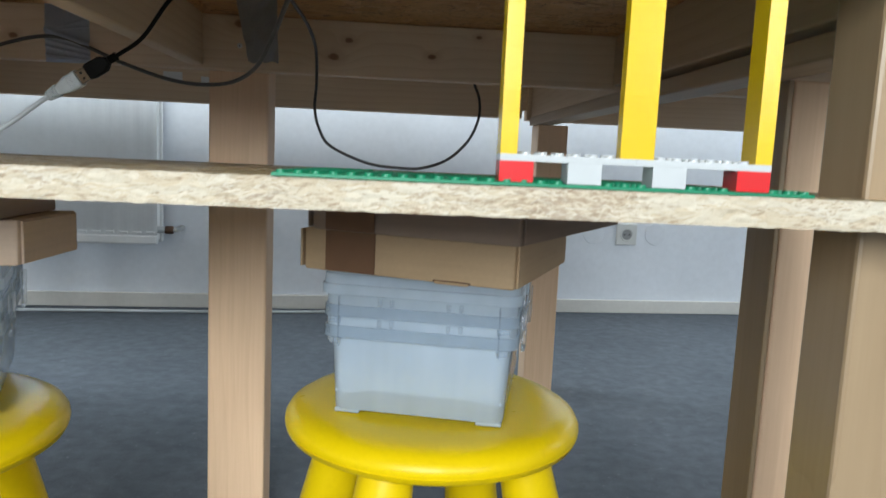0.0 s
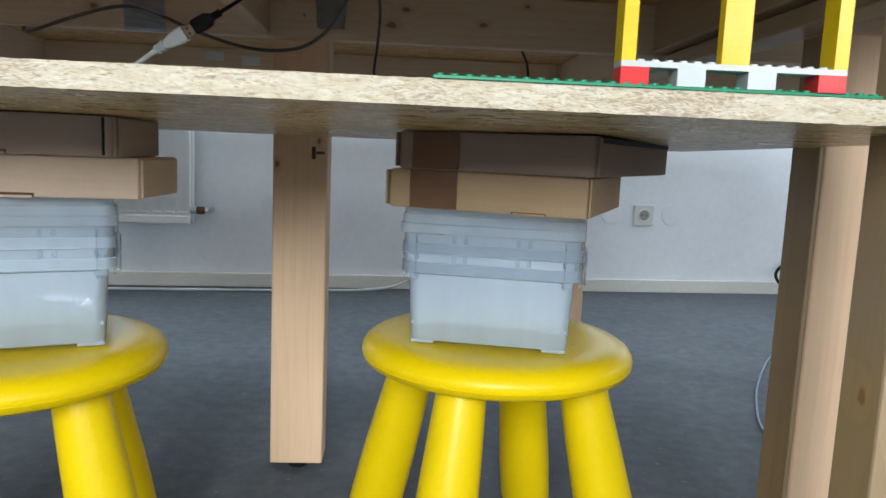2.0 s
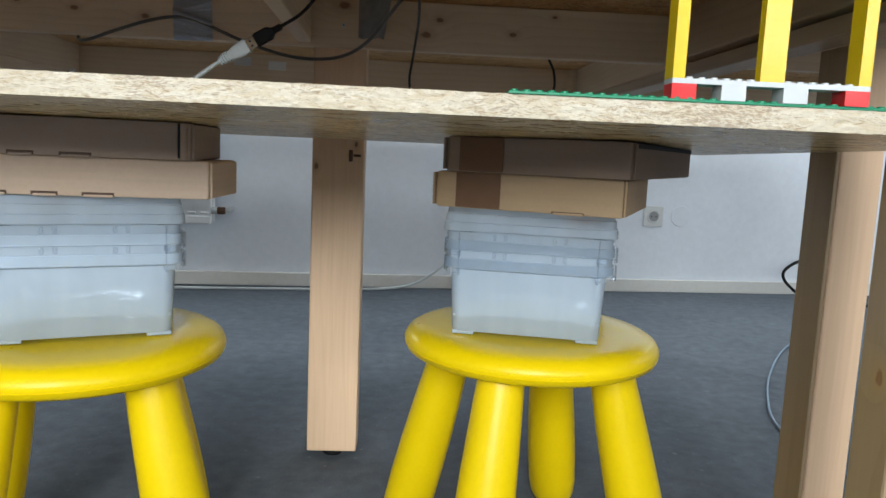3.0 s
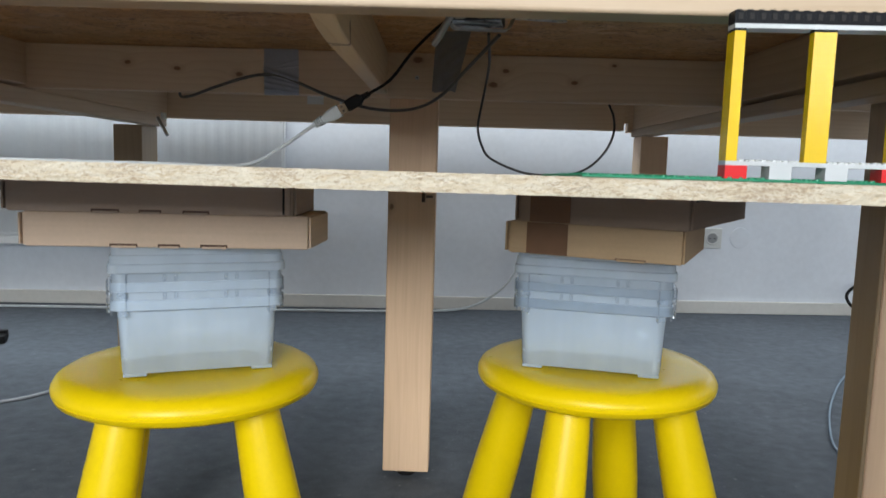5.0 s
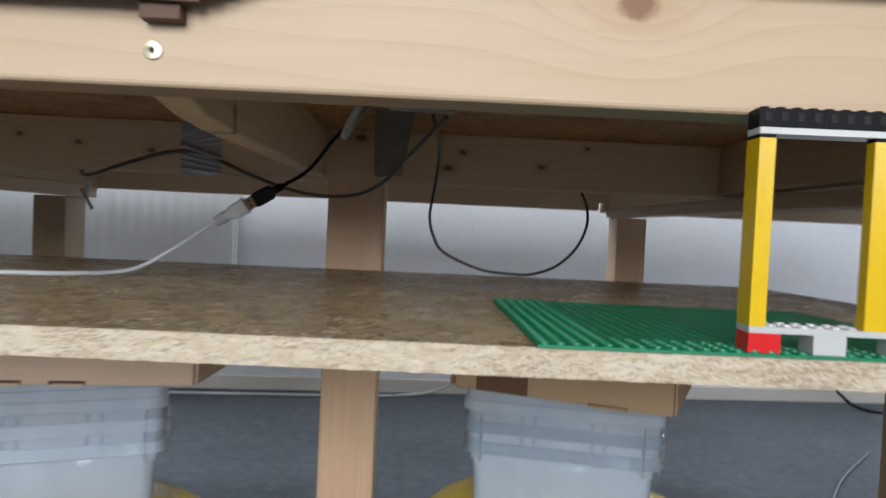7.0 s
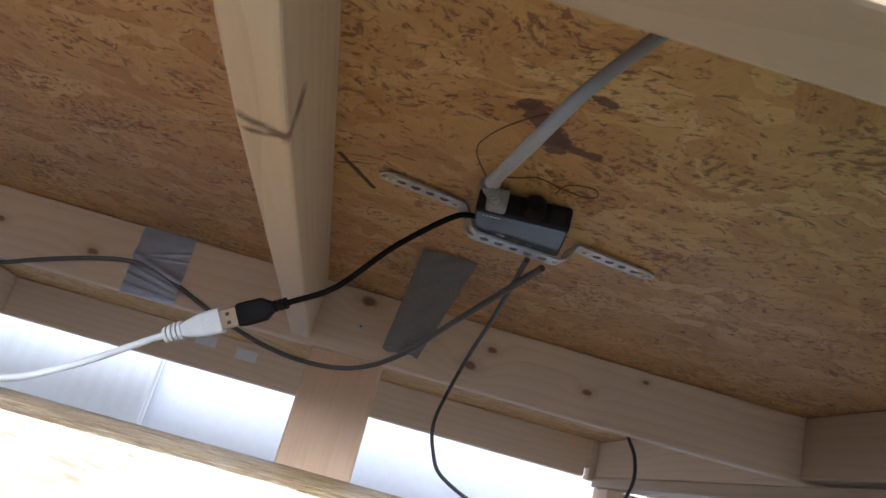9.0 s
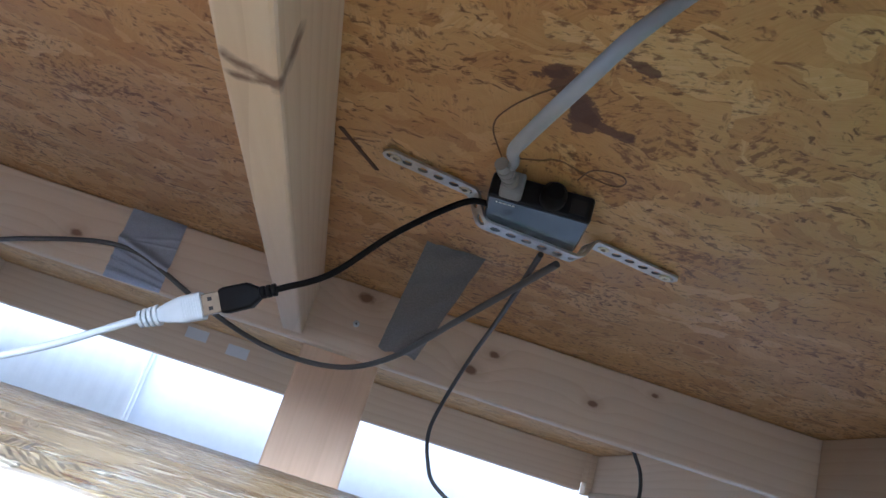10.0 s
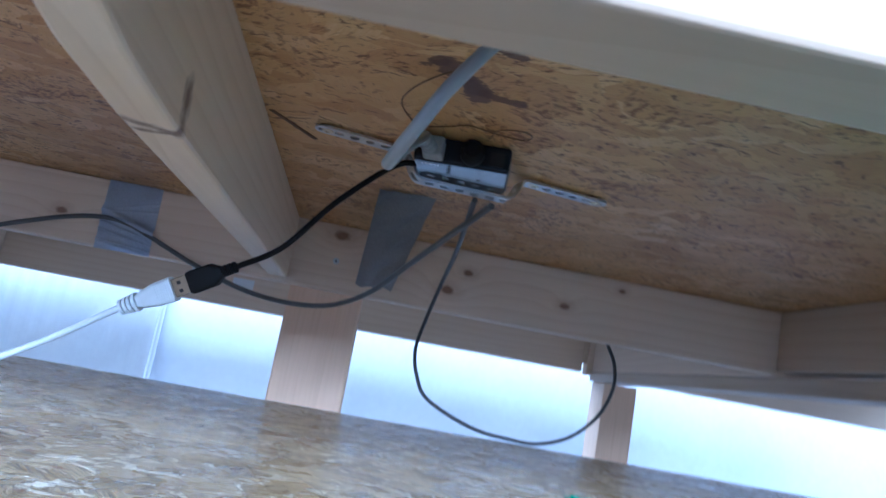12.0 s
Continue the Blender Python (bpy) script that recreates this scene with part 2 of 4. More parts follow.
PINE_L, PINE_D = (0.78, 0.62, 0.455), (0.64, 0.46, 0.30)
front_pine = pine("planed_pine_front", (0.55, 0.415, 0.29), (0.435, 0.30, 0.185), "x",
                  [(0.046, 0.377, 0.7265, 0.0085), (-0.134, 0.377, 0.7265, 0.0035), (0.18, 0.377, 0.704, 0.0014)], rings=46.0, figure=0.2)
mid_pine = pine("planed_pine_rail", PINE_L, PINE_D, "x",
                [(-0.16, 1.048, 0.730, 0.0065), (-0.016, 1.048, 0.716, 0.004), (-0.036, 1.048, 0.693, 0.0055), (0.098, 1.048, 0.700, 0.004),
                 (0.162, 1.048, 0.729, 0.003), (-0.644, 1.048, 0.714, 0.004), (-0.561, 1.048, 0.706, 0.004), (-0.458, 1.048, 0.699, 0.0045)])
pine_x = pine("planed_pine_lengthwise", PINE_L, PINE_D, "x")
pine_y = pine("planed_pine_crosswise", (0.78, 0.62, 0.44), (0.62, 0.45, 0.28), "y", spikes=[((-0.214, 0.518, 0.6685), (-0.195, 0.525, 0.6685), 0.0046), ((-0.212, 0.529, 0.6685), (-0.195, 0.5255, 0.6685), 0.0036), ((-0.1945, 0.5265, 0.6685), (-0.1945, 0.523, 0.687), 0.0068)])
pine_y2 = pine("planed_pine_crosswise_plain", PINE_L, PINE_D, "y")
pine_z = pine("planed_pine_upright", (0.84, 0.585, 0.385), (0.56, 0.335, 0.185), "z", rings=58.0, figure=0.07)
# Darker pine: shade of the right rafter and batten put into the colour.
shade_y = pine("shaded_pine_crosswise", (0.55, 0.42, 0.29), (0.43, 0.305, 0.195), "y")
# Knotty brown pine; also paints shade on the near leg's side and rear left leg.
brown_and_shade_z = pine("brown_and_shaded_pine_upright", (0.37, 0.262, 0.158), (0.255, 0.165, 0.088), "z",
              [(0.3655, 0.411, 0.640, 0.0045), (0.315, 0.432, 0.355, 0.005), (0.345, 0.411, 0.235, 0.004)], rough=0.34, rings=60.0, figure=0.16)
knotty_z = pine("knotty_pine_upright", (0.84, 0.585, 0.385), (0.56, 0.335, 0.185), "z",
                [(-0.201, 1.068, 0.486, 0.0040), (-0.139, 1.068, 0.522, 0.0032)], rings=58.0, figure=0.07)
osb_under = osb("strand_board_underside", ((0.38, 0.170, 0.052), (0.57, 0.300, 0.106), (0.68, 0.410, 0.165), (0.84, 0.60, 0.32)), cell=0.058, rough=0.45, flecks=0.8, fleck_colour=(0.20, 0.075, 0.028), fleck=(125.0, 215.0), cut=0.640, spread=180.0, squeeze=(0.75, 1.25),
                stain=[(-0.109, 0.578, -0.101, 0.574, 0.0045), (-0.101, 0.574, -0.079, 0.597, 0.0075), (-0.083, 0.594, -0.077, 0.608, 0.0065), (-0.077, 0.600, -0.057, 0.604, 0.0045), (-0.079, 0.550, -0.069, 0.551, 0.0045)], blots=0.92)
osb_shelf = osb("strand_board_shelf", ((0.20, 0.132, 0.056), (0.35, 0.248, 0.120), (0.49, 0.365, 0.195), (0.64, 0.52, 0.32)), squeeze=(1.05, 0.85), cell=0.034, rough=0.22, flecks=0.7, fleck_colour=(0.12, 0.068, 0.034), fleck=(120.0, 260.0), relief=(1.0, 0.006), spec=0.5, blots=0.9, pale=(0.72, 0.63, 0.46))
osb_sheen = osb("strand_board_smooth_side", ((0.32, 0.192, 0.074), (0.48, 0.322, 0.138), (0.63, 0.455, 0.215), (0.77, 0.62, 0.36)), cell=0.034, rough=0.24, flecks=0.6, fleck_colour=(0.15, 0.080, 0.035), fleck=(80.0, 300.0), relief=(0.25, 0.0012), spec=0.6, blots=0.6, pale=(0.86, 0.78, 0.60))
osb_edge = osb("strand_board_sawn_edge", ((0.41, 0.305, 0.195), (0.52, 0.43, 0.31), (0.58, 0.51, 0.40), (0.63, 0.58, 0.49)), "xz", 0.012, 0.75, 0.6, (0.20, 0.105, 0.05), (170.0, 1100.0), 0.60, 34.0, squeeze=(0.30, 2.6))

yellow_plastic = plain("yellow_moulded_plastic", (0.78, 0.545, 0.003), 0.30, vary=0.03, grain=220, bump=0.04, spec=0.24)
brick_yellow = plain("yellow_brick_plastic", (0.70, 0.46, 0.008), 0.22, vary=0.03, bump=0)
brick_red = plain("red_brick_plastic", (0.62, 0.016, 0.018), 0.22, vary=0.03, bump=0)
brick_white = plain("white_brick_plastic", (0.50, 0.51, 0.51), 0.22, vary=0.03, bump=0)
brick_black = plain("black_brick_plastic", (0.006, 0.006, 0.008), 0.5, vary=0.1, bump=0, spec=0.15)
brick_green = plain("green_brick_plastic", (0.003, 0.195, 0.090), 0.4, vary=0.05, bump=0)
black_rubber = plain("black_cable_rubber", (0.008, 0.007, 0.007), 0.55, bump=0.05, spec=0.12)
dark_cable = plain("dark_grey_cable_sheath", (0.045, 0.042, 0.040), 0.45, bump=0.05)
grey_cable = plain("grey_cable_sheath", (0.11, 0.105, 0.10), 0.45, bump=0.05)
pale_cable = plain("pale_grey_cable_sheath", (0.30, 0.305, 0.315), 0.5, bump=0.05)
white_cable = plain("white_cable_sheath", (0.52, 0.545, 0.555), 0.4, bump=0.05)
brown_wire = plain("thin_brown_wire", (0.16, 0.08, 0.04), 0.5, bump=0)
blue_wire = plain("blue_grey_wire", (0.16, 0.22, 0.28), 0.45, bump=0)
zinc = plain("zinc_plated_steel", (0.62, 0.64, 0.64), 0.32, 1.0, 0.12, 300, 0.08)
dull_zinc = plain("dull_strap_zinc", (0.60, 0.61, 0.60), 0.36, 1.0, 0.14, 260, 0.08)
brass = plain("plated_screw_steel", (0.72, 0.66, 0.50), 0.3, 1.0, 0.1, 300, 0.05)
# Plug steel tinted dark brown, so the wood's reflection is in the colour.
steel = plain("plug_steel_brown_reflection", (0.24, 0.18, 0.125), 0.30, 1.0, 0.1, 200, 0.03)
# Near-black that paints the shade inside holes and gaps.
dark_hole = plain("recess_shade_black", (0.015, 0.013, 0.012), 0.8, bump=0)
brown_paint = plain("dark_brown_board", (0.10, 0.045, 0.022), 0.6, vary=0.2)
device_black = plain("black_device_shell", (0.010, 0.011, 0.015), 0.3, bump=0.05, spec=0.22)
device_grey = plain("glossy_grey_device_label", (0.085, 0.11, 0.15), 0.07, vary=0.03, bump=0, spec=1.0)
grey_plug = plain("grey_plug_plastic", (0.28, 0.28, 0.28), 0.5)
white_enamel = plain("white_radiator_enamel", (0.78, 0.79, 0.80), 0.35, vary=0.03)
white_plastic = plain("white_socket_plastic", (0.62, 0.62, 0.60), 0.35, vary=0.03)
wall_paint = plain("white_wall_paint", (0.74, 0.77, 0.82), 0.75, vary=0.04, grain=45, bump=0.12)
# Unseen ceiling, set to mid grey to hold down the ambient light.
ceiling_paint = plain("low_bounce_ceiling_paint", (0.42, 0.41, 0.40), 0.8, vary=0.03, grain=45)
low_bounce_paint = plain("low_bounce_grey_wall_paint", (0.30, 0.29, 0.28), 0.8, vary=0.05, grain=45, bump=0.12)
baseboard_paint = plain("cream_baseboard_paint", (0.66, 0.64, 0.60), 0.5, vary=0.05)


def carpet_material():
    m = Nodes("grey_blue_needle_felt_carpet")
    v = m.coords(False)
    fine = m.noise(v, 420, 3, 0.7)
    mid = m.noise(v, 32, 4, 0.6)
    big = m.noise(v, 2.2, 4, 0.6)
    speck = m.math("MULTIPLY", m.math("SUBTRACT", m.noise(v, 90, 2), 0.66, clamp=True), 8.0, clamp=True)
    k = m.math("ADD", m.math("MULTIPLY", fine, 0.42), m.math("ADD", m.math("MULTIPLY", mid, 0.40), m.math("MULTIPLY", big, 0.3)))
    c = m.ramp(k, [(0.32, (0.056, 0.062, 0.071)), (0.55, (0.100, 0.110, 0.124)), (0.80, (0.165, 0.178, 0.197))])
    c = m.mix(m.math("MULTIPLY", speck, 0.6), c, (0.27, 0.28, 0.29))
    m.bump(m.math("ADD", fine, mid), 0.6, 0.002)
    return m.set(c, 0.92, spec=0.2)


def cardboard(name, light):
    m = Nodes(name)
    v = m.coords()
    flute = m.noise(m.mapped(v, (6, 6, 190)), 1.0, 2)
    fib = m.noise(v, 240, 4, 0.7)
    big = m.noise(v, 14, 3)
    k = m.math("ADD", m.math("MULTIPLY", flute, 0.35), m.math("ADD", m.math("MULTIPLY", fib, 0.35), m.math("MULTIPLY", big, 0.3)))
    c = m.ramp(k, [(0.3, tuple(x * 0.84 for x in light)), (0.7, light)])
    m.bump(k, 0.15, 0.0006)
    return m.set(c, 0.8, spec=0.25)


def milky(name, cloud):
    """Thin cloudy polypropylene: mostly see-through, partly scattering, with a glossy skin."""
    m = Nodes(name)
    v = m.coords()
    t = m.t
    body = m.noise(m.mapped(v, (30, 30, 6)), 1.0, 2)
    m.set((0.78, 0.885, 1.0), 0.5, spec=0.0)
    see = t.nodes.new("ShaderNodeBsdfTransparent")
    see.inputs[0].default_value = (0.97, 0.985, 1.0, 1)
    glow = t.nodes.new("ShaderNodeBsdfTranslucent")
    glow.inputs[0].default_value = (0.74, 0.87, 1.0, 1)
    shine = t.nodes.new("ShaderNodeBsdfGlossy")
    shine.inputs["Roughness"].default_value = 0.06
    edge = t.nodes.new("ShaderNodeFresnel")
    edge.inputs[0].default_value = 1.46
    a = t.nodes.new("ShaderNodeMixShader")
    a.inputs[0].default_value = 0.32
    t.links.new(m.bsdf.outputs[0], a.inputs[1])
    t.links.new(glow.outputs[0], a.inputs[2])
    b = t.nodes.new("ShaderNodeMixShader")
    t.links.new(m.math("ADD", cloud - 0.08, m.math("MULTIPLY", body, 0.16), clamp=True), b.inputs[0])
    t.links.new(see.outputs[0], b.inputs[1])
    t.links.new(a.outputs[0], b.inputs[2])
    c = t.nodes.new("ShaderNodeMixShader")
    t.links.new(m.math("MULTIPLY", edge.outputs[0], 0.85), c.inputs[0])
    t.links.new(b.outputs[0], c.inputs[1])
    t.links.new(shine.outputs[0], c.inputs[2])
    t.links.new(c.outputs[0], m.out.inputs[0])
    wave = m.t.nodes.new("ShaderNodeBump")
    wave.inputs["Strength"].default_value, wave.inputs["Distance"].default_value = 0.22, 0.004
    m.put(wave.inputs["Height"], m.noise(v, 34, 1))
    t.links.new(wave.outputs[0], shine.inputs["Normal"])
    return m.mat


def tape_material(name, dark, light, metal):
    m = Nodes(name)
    v = m.coords(False)
    weave = m.noise(m.mapped(v, (700, 700, 700)), 1.0, 1)
    crease = m.noise(m.mapped(v, (30, 30, 45)), 1.0, 1)
    c = m.ramp(weave, [(0.3, dark), (0.7, light)])
    m.bump(m.math("ADD", crease, m.math("MULTIPLY", weave, 0.05)), 0.10, 0.003)
    return m.set(c, 0.22, metal, 0.8)


def mosaic_material():
    """Glossy pearl plates, each of its own pale tint."""
    m = Nodes("pearl_tinted_plastic")
    r = m.t.nodes.new("ShaderNodeObjectInfo").outputs["Random"]
    p = m.t.nodes.new("ShaderNodeNewGeometry").outputs["Position"]
    zone = m.noise(p, 26, 2)
    k = m.math("ADD", m.math("MULTIPLY", r, 0.28), m.math("MULTIPLY", zone, 0.80))
    c = m.ramp(k, [(0.28, (0.50, 0.36, 0.34)), (0.36, (0.32, 0.25, 0.38)), (0.46, (0.27, 0.38, 0.58)), (0.55, (0.52, 0.62, 0.73)), (0.63, (0.34, 0.47, 0.66)), (0.72, (0.58, 0.57, 0.46)), (0.82, (0.60, 0.44, 0.37))], "LINEAR")
    return m.set(c, 0.3, 0.0)


carpet = carpet_material()
card_tan = cardboard("tan_corrugated_cardboard", (0.70, 0.52, 0.385))
# Tan darkened for the upper left carton: the shelf's shade is in it.
card_tan_shade = cardboard("shaded_tan_cardboard", (0.42, 0.315, 0.255))
card_brown = cardboard("brown_corrugated_cardboard", (0.50, 0.345, 0.205))
# Brown darkened the same way for the upper right carton under the shelf.
card_brown_shade = cardboard("shaded_brown_cardboard", (0.30, 0.215, 0.165))
packing_tape = plain("brown_packing_tape", (0.17, 0.088, 0.048), 0.5, vary=0.08, bump=0.04, spec=0.2)
cloudy_plastic = milky("cloudy_polypropylene", 0.49)
clear_plastic = milky("clearer_polypropylene_rim", 0.50)
rib_plastic = milky("clear_polypropylene_rib", 0.14)
lid_plastic = milky("milky_polypropylene_lid", 0.55)
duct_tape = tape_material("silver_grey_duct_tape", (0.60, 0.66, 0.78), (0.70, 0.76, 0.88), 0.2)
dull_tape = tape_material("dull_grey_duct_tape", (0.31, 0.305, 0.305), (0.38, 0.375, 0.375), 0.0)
pearl = mosaic_material()

# ---- mesh helpers ----


def finish(bm, smooth=None):
    me = bpy.data.meshes.new("mesh")
    bmesh.ops.recalc_face_normals(bm, faces=bm.faces)
    if smooth is not None:
        for f in bm.faces:
            f.smooth = True
        for e in bm.edges:
            e.smooth = e.is_manifold and e.calc_face_angle(0) < radians(smooth)
    bm.to_mesh(me)
    bm.free()
    return me


def finish_at(bm, m):
    bmesh.ops.transform(bm, matrix=m, verts=bm.verts[:])
    return bm


def part(name, bm, material, parent, label="", smooth=None):
    me = bm if isinstance(bm, bpy.types.Mesh) else finish(bm, smooth)
    if not me.materials:
        me.materials.append(material)
    ob = new(name, me)
    ob.parent = parent
    return tagged(ob, label)


def thing(name, label, category, m=None, group="", kind=""):
    ob = new(name)
    ob.empty_display_size = 0.05
    if m is not None:
        ob.matrix_world = m
    return tagged(ob, label, category, group, kind)


def box(x0, x1, y0, y1, z0, z1, bevel=0.0015, seg=2, bm=None):
    bm = bm or bmesh.new()
    made = bmesh.ops.create_cube(bm, size=1.0)["verts"]
    for v in made:
        v.co = Vector(((x0 + x1) / 2 + v.co.x * (x1 - x0), (y0 + y1) / 2 + v.co.y * (y1 - y0), (z0 + z1) / 2 + v.co.z * (z1 - z0)))
    if bevel:
        edges = list({e for v in made for e in v.link_edges})
        bmesh.ops.bevel(bm, geom=edges, offset=bevel, segments=seg, affect="EDGES", profile=0.5)
    return bm


def lathe(profile, seg=32, bm=None, m=None):
    """Turn a profile of (radius, height) round z."""
    bm = bm or bmesh.new()
    rings = []
    for r, z in profile:
        if r < 1e-6:
            rings.append([bm.verts.new((0, 0, z))])
        else:
            rings.append([bm.verts.new((r * math.cos(2 * math.pi * i / seg), r * math.sin(2 * math.pi * i / seg), z)) for i in range(seg)])
    for a, b in zip(rings, rings[1:]):
        for i in range(seg):
            j = (i + 1) % seg
            face = [a[i % len(a)], a[j % len(a)], b[j % len(b)], b[i % len(b)]]
            uniq = []
            for v in face:
                if v not in uniq:
                    uniq.append(v)
            if len(uniq) > 2:
                bm.faces.new(uniq)
    if m is not None:
        bmesh.ops.transform(bm, matrix=m, verts=[v for r in rings for v in r])
    return bm


def smooth_path(points, step=8):
    pts = [Vector(p) for p in points]
    pts = [pts[0] * 2 - pts[1]] + pts + [pts[-1] * 2 - pts[-2]]
    out = []
    for i in range(1, len(pts) - 2):
        a, b, c, d = pts[i - 1:i + 3]
        for k in range(step):
            t = k / step
            out.append(0.5 * ((2 * b) + (c - a) * t + (2 * a - 5 * b + 4 * c - d) * t * t + (3 * b - a - 3 * c + d) * t ** 3))
    out.append(pts[-2])
    return out


def tube(points, radius, seg=8, step=8, bm=None, smooth=True):
    """A round cable through the points; radius may be a list along the way."""
    path = smooth_path(points, step) if smooth else [Vector(p) for p in points]
    bm = bm or bmesh.new()
    up = Vector((0.13, 0.21, 0.97))
    rings = []
    for i, p in enumerate(path):
        d = (path[min(i + 1, len(path) - 1)] - path[max(i - 1, 0)]).normalized()
        s = d.cross(up)
        s = s.normalized() if s.length > 1e-4 else d.orthogonal().normalized()
        up = s.cross(d).normalized()
        r = radius if isinstance(radius, float) else radius[min(i, len(radius) - 1)]
        rings.append([bm.verts.new(p + (s * math.cos(2 * math.pi * k / seg) + up * math.sin(2 * math.pi * k / seg)) * r) for k in range(seg)])
    for a, b in zip(rings, rings[1:]):
        for k in range(seg):
            bm.faces.new((a[k], a[(k + 1) % seg], b[(k + 1) % seg], b[k]))
    bm.faces.new(list(reversed(rings[0])))
    bm.faces.new(rings[-1])
    return bm


def rounded_ring(bm, w, d, r, z, n=6):
    """A loop of verts: a rectangle w by d with round corners."""
    r = min(r, w / 2, d / 2)
    out = []
    for cx, cy, a0 in ((w / 2 - r, d / 2 - r, 0), (-w / 2 + r, d / 2 - r, 90), (-w / 2 + r, -d / 2 + r, 180), (w / 2 - r, -d / 2 + r, 270)):
        for k in range(n + 1):
            a = radians(a0 + 90 * k / n)
            out.append(bm.verts.new((cx + r * math.cos(a), cy + r * math.sin(a), z)))
    return out


def loft(levels, close_bottom=True, close_top=False, n=6):
    """Stack round-cornered rectangles (w, d, r, z) into one skin."""
    bm = bmesh.new()
    rings = [rounded_ring(bm, *l, n=n) for l in levels]
    for a, b in zip(rings, rings[1:]):
        for k in range(len(a)):
            bm.faces.new((a[k], a[(k + 1) % len(a)], b[(k + 1) % len(b)], b[k]))
    if close_bottom:
        bm.faces.new(list(reversed(rings[0])))
    if close_top:
        bm.faces.new(rings[-1])
    return bm


def screw_head(parent, place, direction, r=0.0042, material=None, name="screw"):
    """A pan-headed screw with a socket in its head."""
    turn = Vector(direction).to_track_quat("Z", "Y").to_matrix().to_4x4()
    m = Matrix.Translation(place) @ turn
    s = part(name, lathe([(0, -0.004), (r * 0.5, -0.004), (r * 0.96, 0), (r, 0.0004), (r * 0.9, 0.0011), (r * 0.42, 0.0014), (r * 0.36, 0.0002), (0, 0.0002)], 20, m=m), material or brass, parent, smooth=35)
    part("socket", lathe([(0, 0.00035), (r * 0.34, 0.00035), (r * 0.34, 0.0006), (0, 0.0006)], 6, m=m), dark_hole, s, "dark drive socket")
    return s


# ---- the room ----
WALL_TILT = 4.9
back = pose(0, 2.64, 0, 0, 0, WALL_TILT)


def wall_slab(name, x0, x1, y0, y1, z0, z1, holes=(), along="x", m=None, material=None):
    """A wall with thickness and real openings (a0, a1, z0, z1) along its length."""
    bm = bmesh.new()
    lo, hi = (x0, x1) if along == "x" else (y0, y1)
    cuts = sorted({lo, hi, *(a for h in holes for a in h[:2])})
    for a, b in zip(cuts, cuts[1:]):
        spans = [(z0, z1)]
        for h in holes:
            if h[0] <= a and b <= h[1]:
                spans = [(z0, h[2]), (h[3], z1)]
        for s, e in spans:
            if along == "x":
                box(a, b, y0, y1, s, e, 0, bm=bm)
            else:
                box(x0, x1, a, b, s, e, 0, bm=bm)
    me = finish(bm)
    me.materials.append(material or wall_paint)
    ob = new(name, me)
    if m is not None:
        ob.matrix_world = m
    return tagged(ob, "plain painted plaster wall", "wall", kind="structure")


floor_bm = box(-3.6, 4.0, -3.4, 3.4, -0.12, 0.0, 0)
floor_ob = new("floor", finish(floor_bm))
floor_ob.data.materials.append(carpet)
tagged(floor_ob, "grey-blue needle-felt carpet floor", "floor", kind="structure")
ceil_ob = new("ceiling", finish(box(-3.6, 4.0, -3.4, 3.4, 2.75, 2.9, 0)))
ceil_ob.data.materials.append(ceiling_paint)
tagged(ceil_ob, "plain painted ceiling, greyed to bounce less light", "ceiling", kind="structure")
wall_slab("wall_north", -4.2, 4.2, 0.0, 0.25, -0.05, 2.8, [(-2.35, -0.85, 0.82, 2.38), (0.5, 2.0, 0.82, 2.38)], m=back)
wall_slab("wall_south", -3.4, 3.7, -3.3, -3.1, 0, 2.75, [(-1.55, -0.85, 0.9, 2.42), (-0.5, 0.2, 0.9, 2.42), (1.3, 2.5, 0.9, 2.42)])
# East and west walls are unseen, greyed so they bounce less light.
wall_slab("wall_east", 3.5, 3.7, -3.1, 3.3, 0, 2.75, [(0.7, 2.3, 0.9, 2.4)], along="y", material=low_bounce_paint)
wall_slab("wall_west", -3.4, -3.2, -3.1, 3.3, 0, 2.75, material=low_bounce_paint)


def window_frame(name, m, w, h):
    win = thing(name, "white framed two-part window in the wall", "window", m, kind="structure")
    part("window_frame", box(-w / 2, w / 2, -0.03, 0.03, 0, 0.06, 0.004), white_plastic, win)
    part("window_frame", box(-w / 2, w / 2, -0.03, 0.03, h - 0.06, h, 0.004), white_plastic, win)
    for x in (-w / 2, -0.03, w / 2 - 0.06):
        part("window_frame", box(x, x + 0.06, -0.028, 0.028, 0.061, h - 0.061, 0.004), white_plastic, win)


window_frame("window_1", pose(-1.2, -3.2, 0.9), 0.7, 1.52)
window_frame("window_2", pose(-0.15, -3.2, 0.9), 0.7, 1.52)
window_frame("window_5", pose(1.9, -3.2, 0.9), 1.2, 1.52)
window_frame("window_6", pose(3.6, 1.5, 0.9, 0, 0, 90), 1.6, 1.5)
window_frame("window_3", back @ pose(-1.6, 0.13, 0.82), 1.5, 1.56)
window_frame("window_4", back @ pose(1.25, 0.13, 0.82), 1.5, 1.56)
bb = new("baseboard", finish(box(-3.4, 4.0, -0.014, -0.001, 0.0, 0.05, 0.003)))
bb.data.materials.append(baseboard_paint)
bb.matrix_world = back
tagged(bb, "cream painted baseboard along the wall", "baseboard", kind="structure")


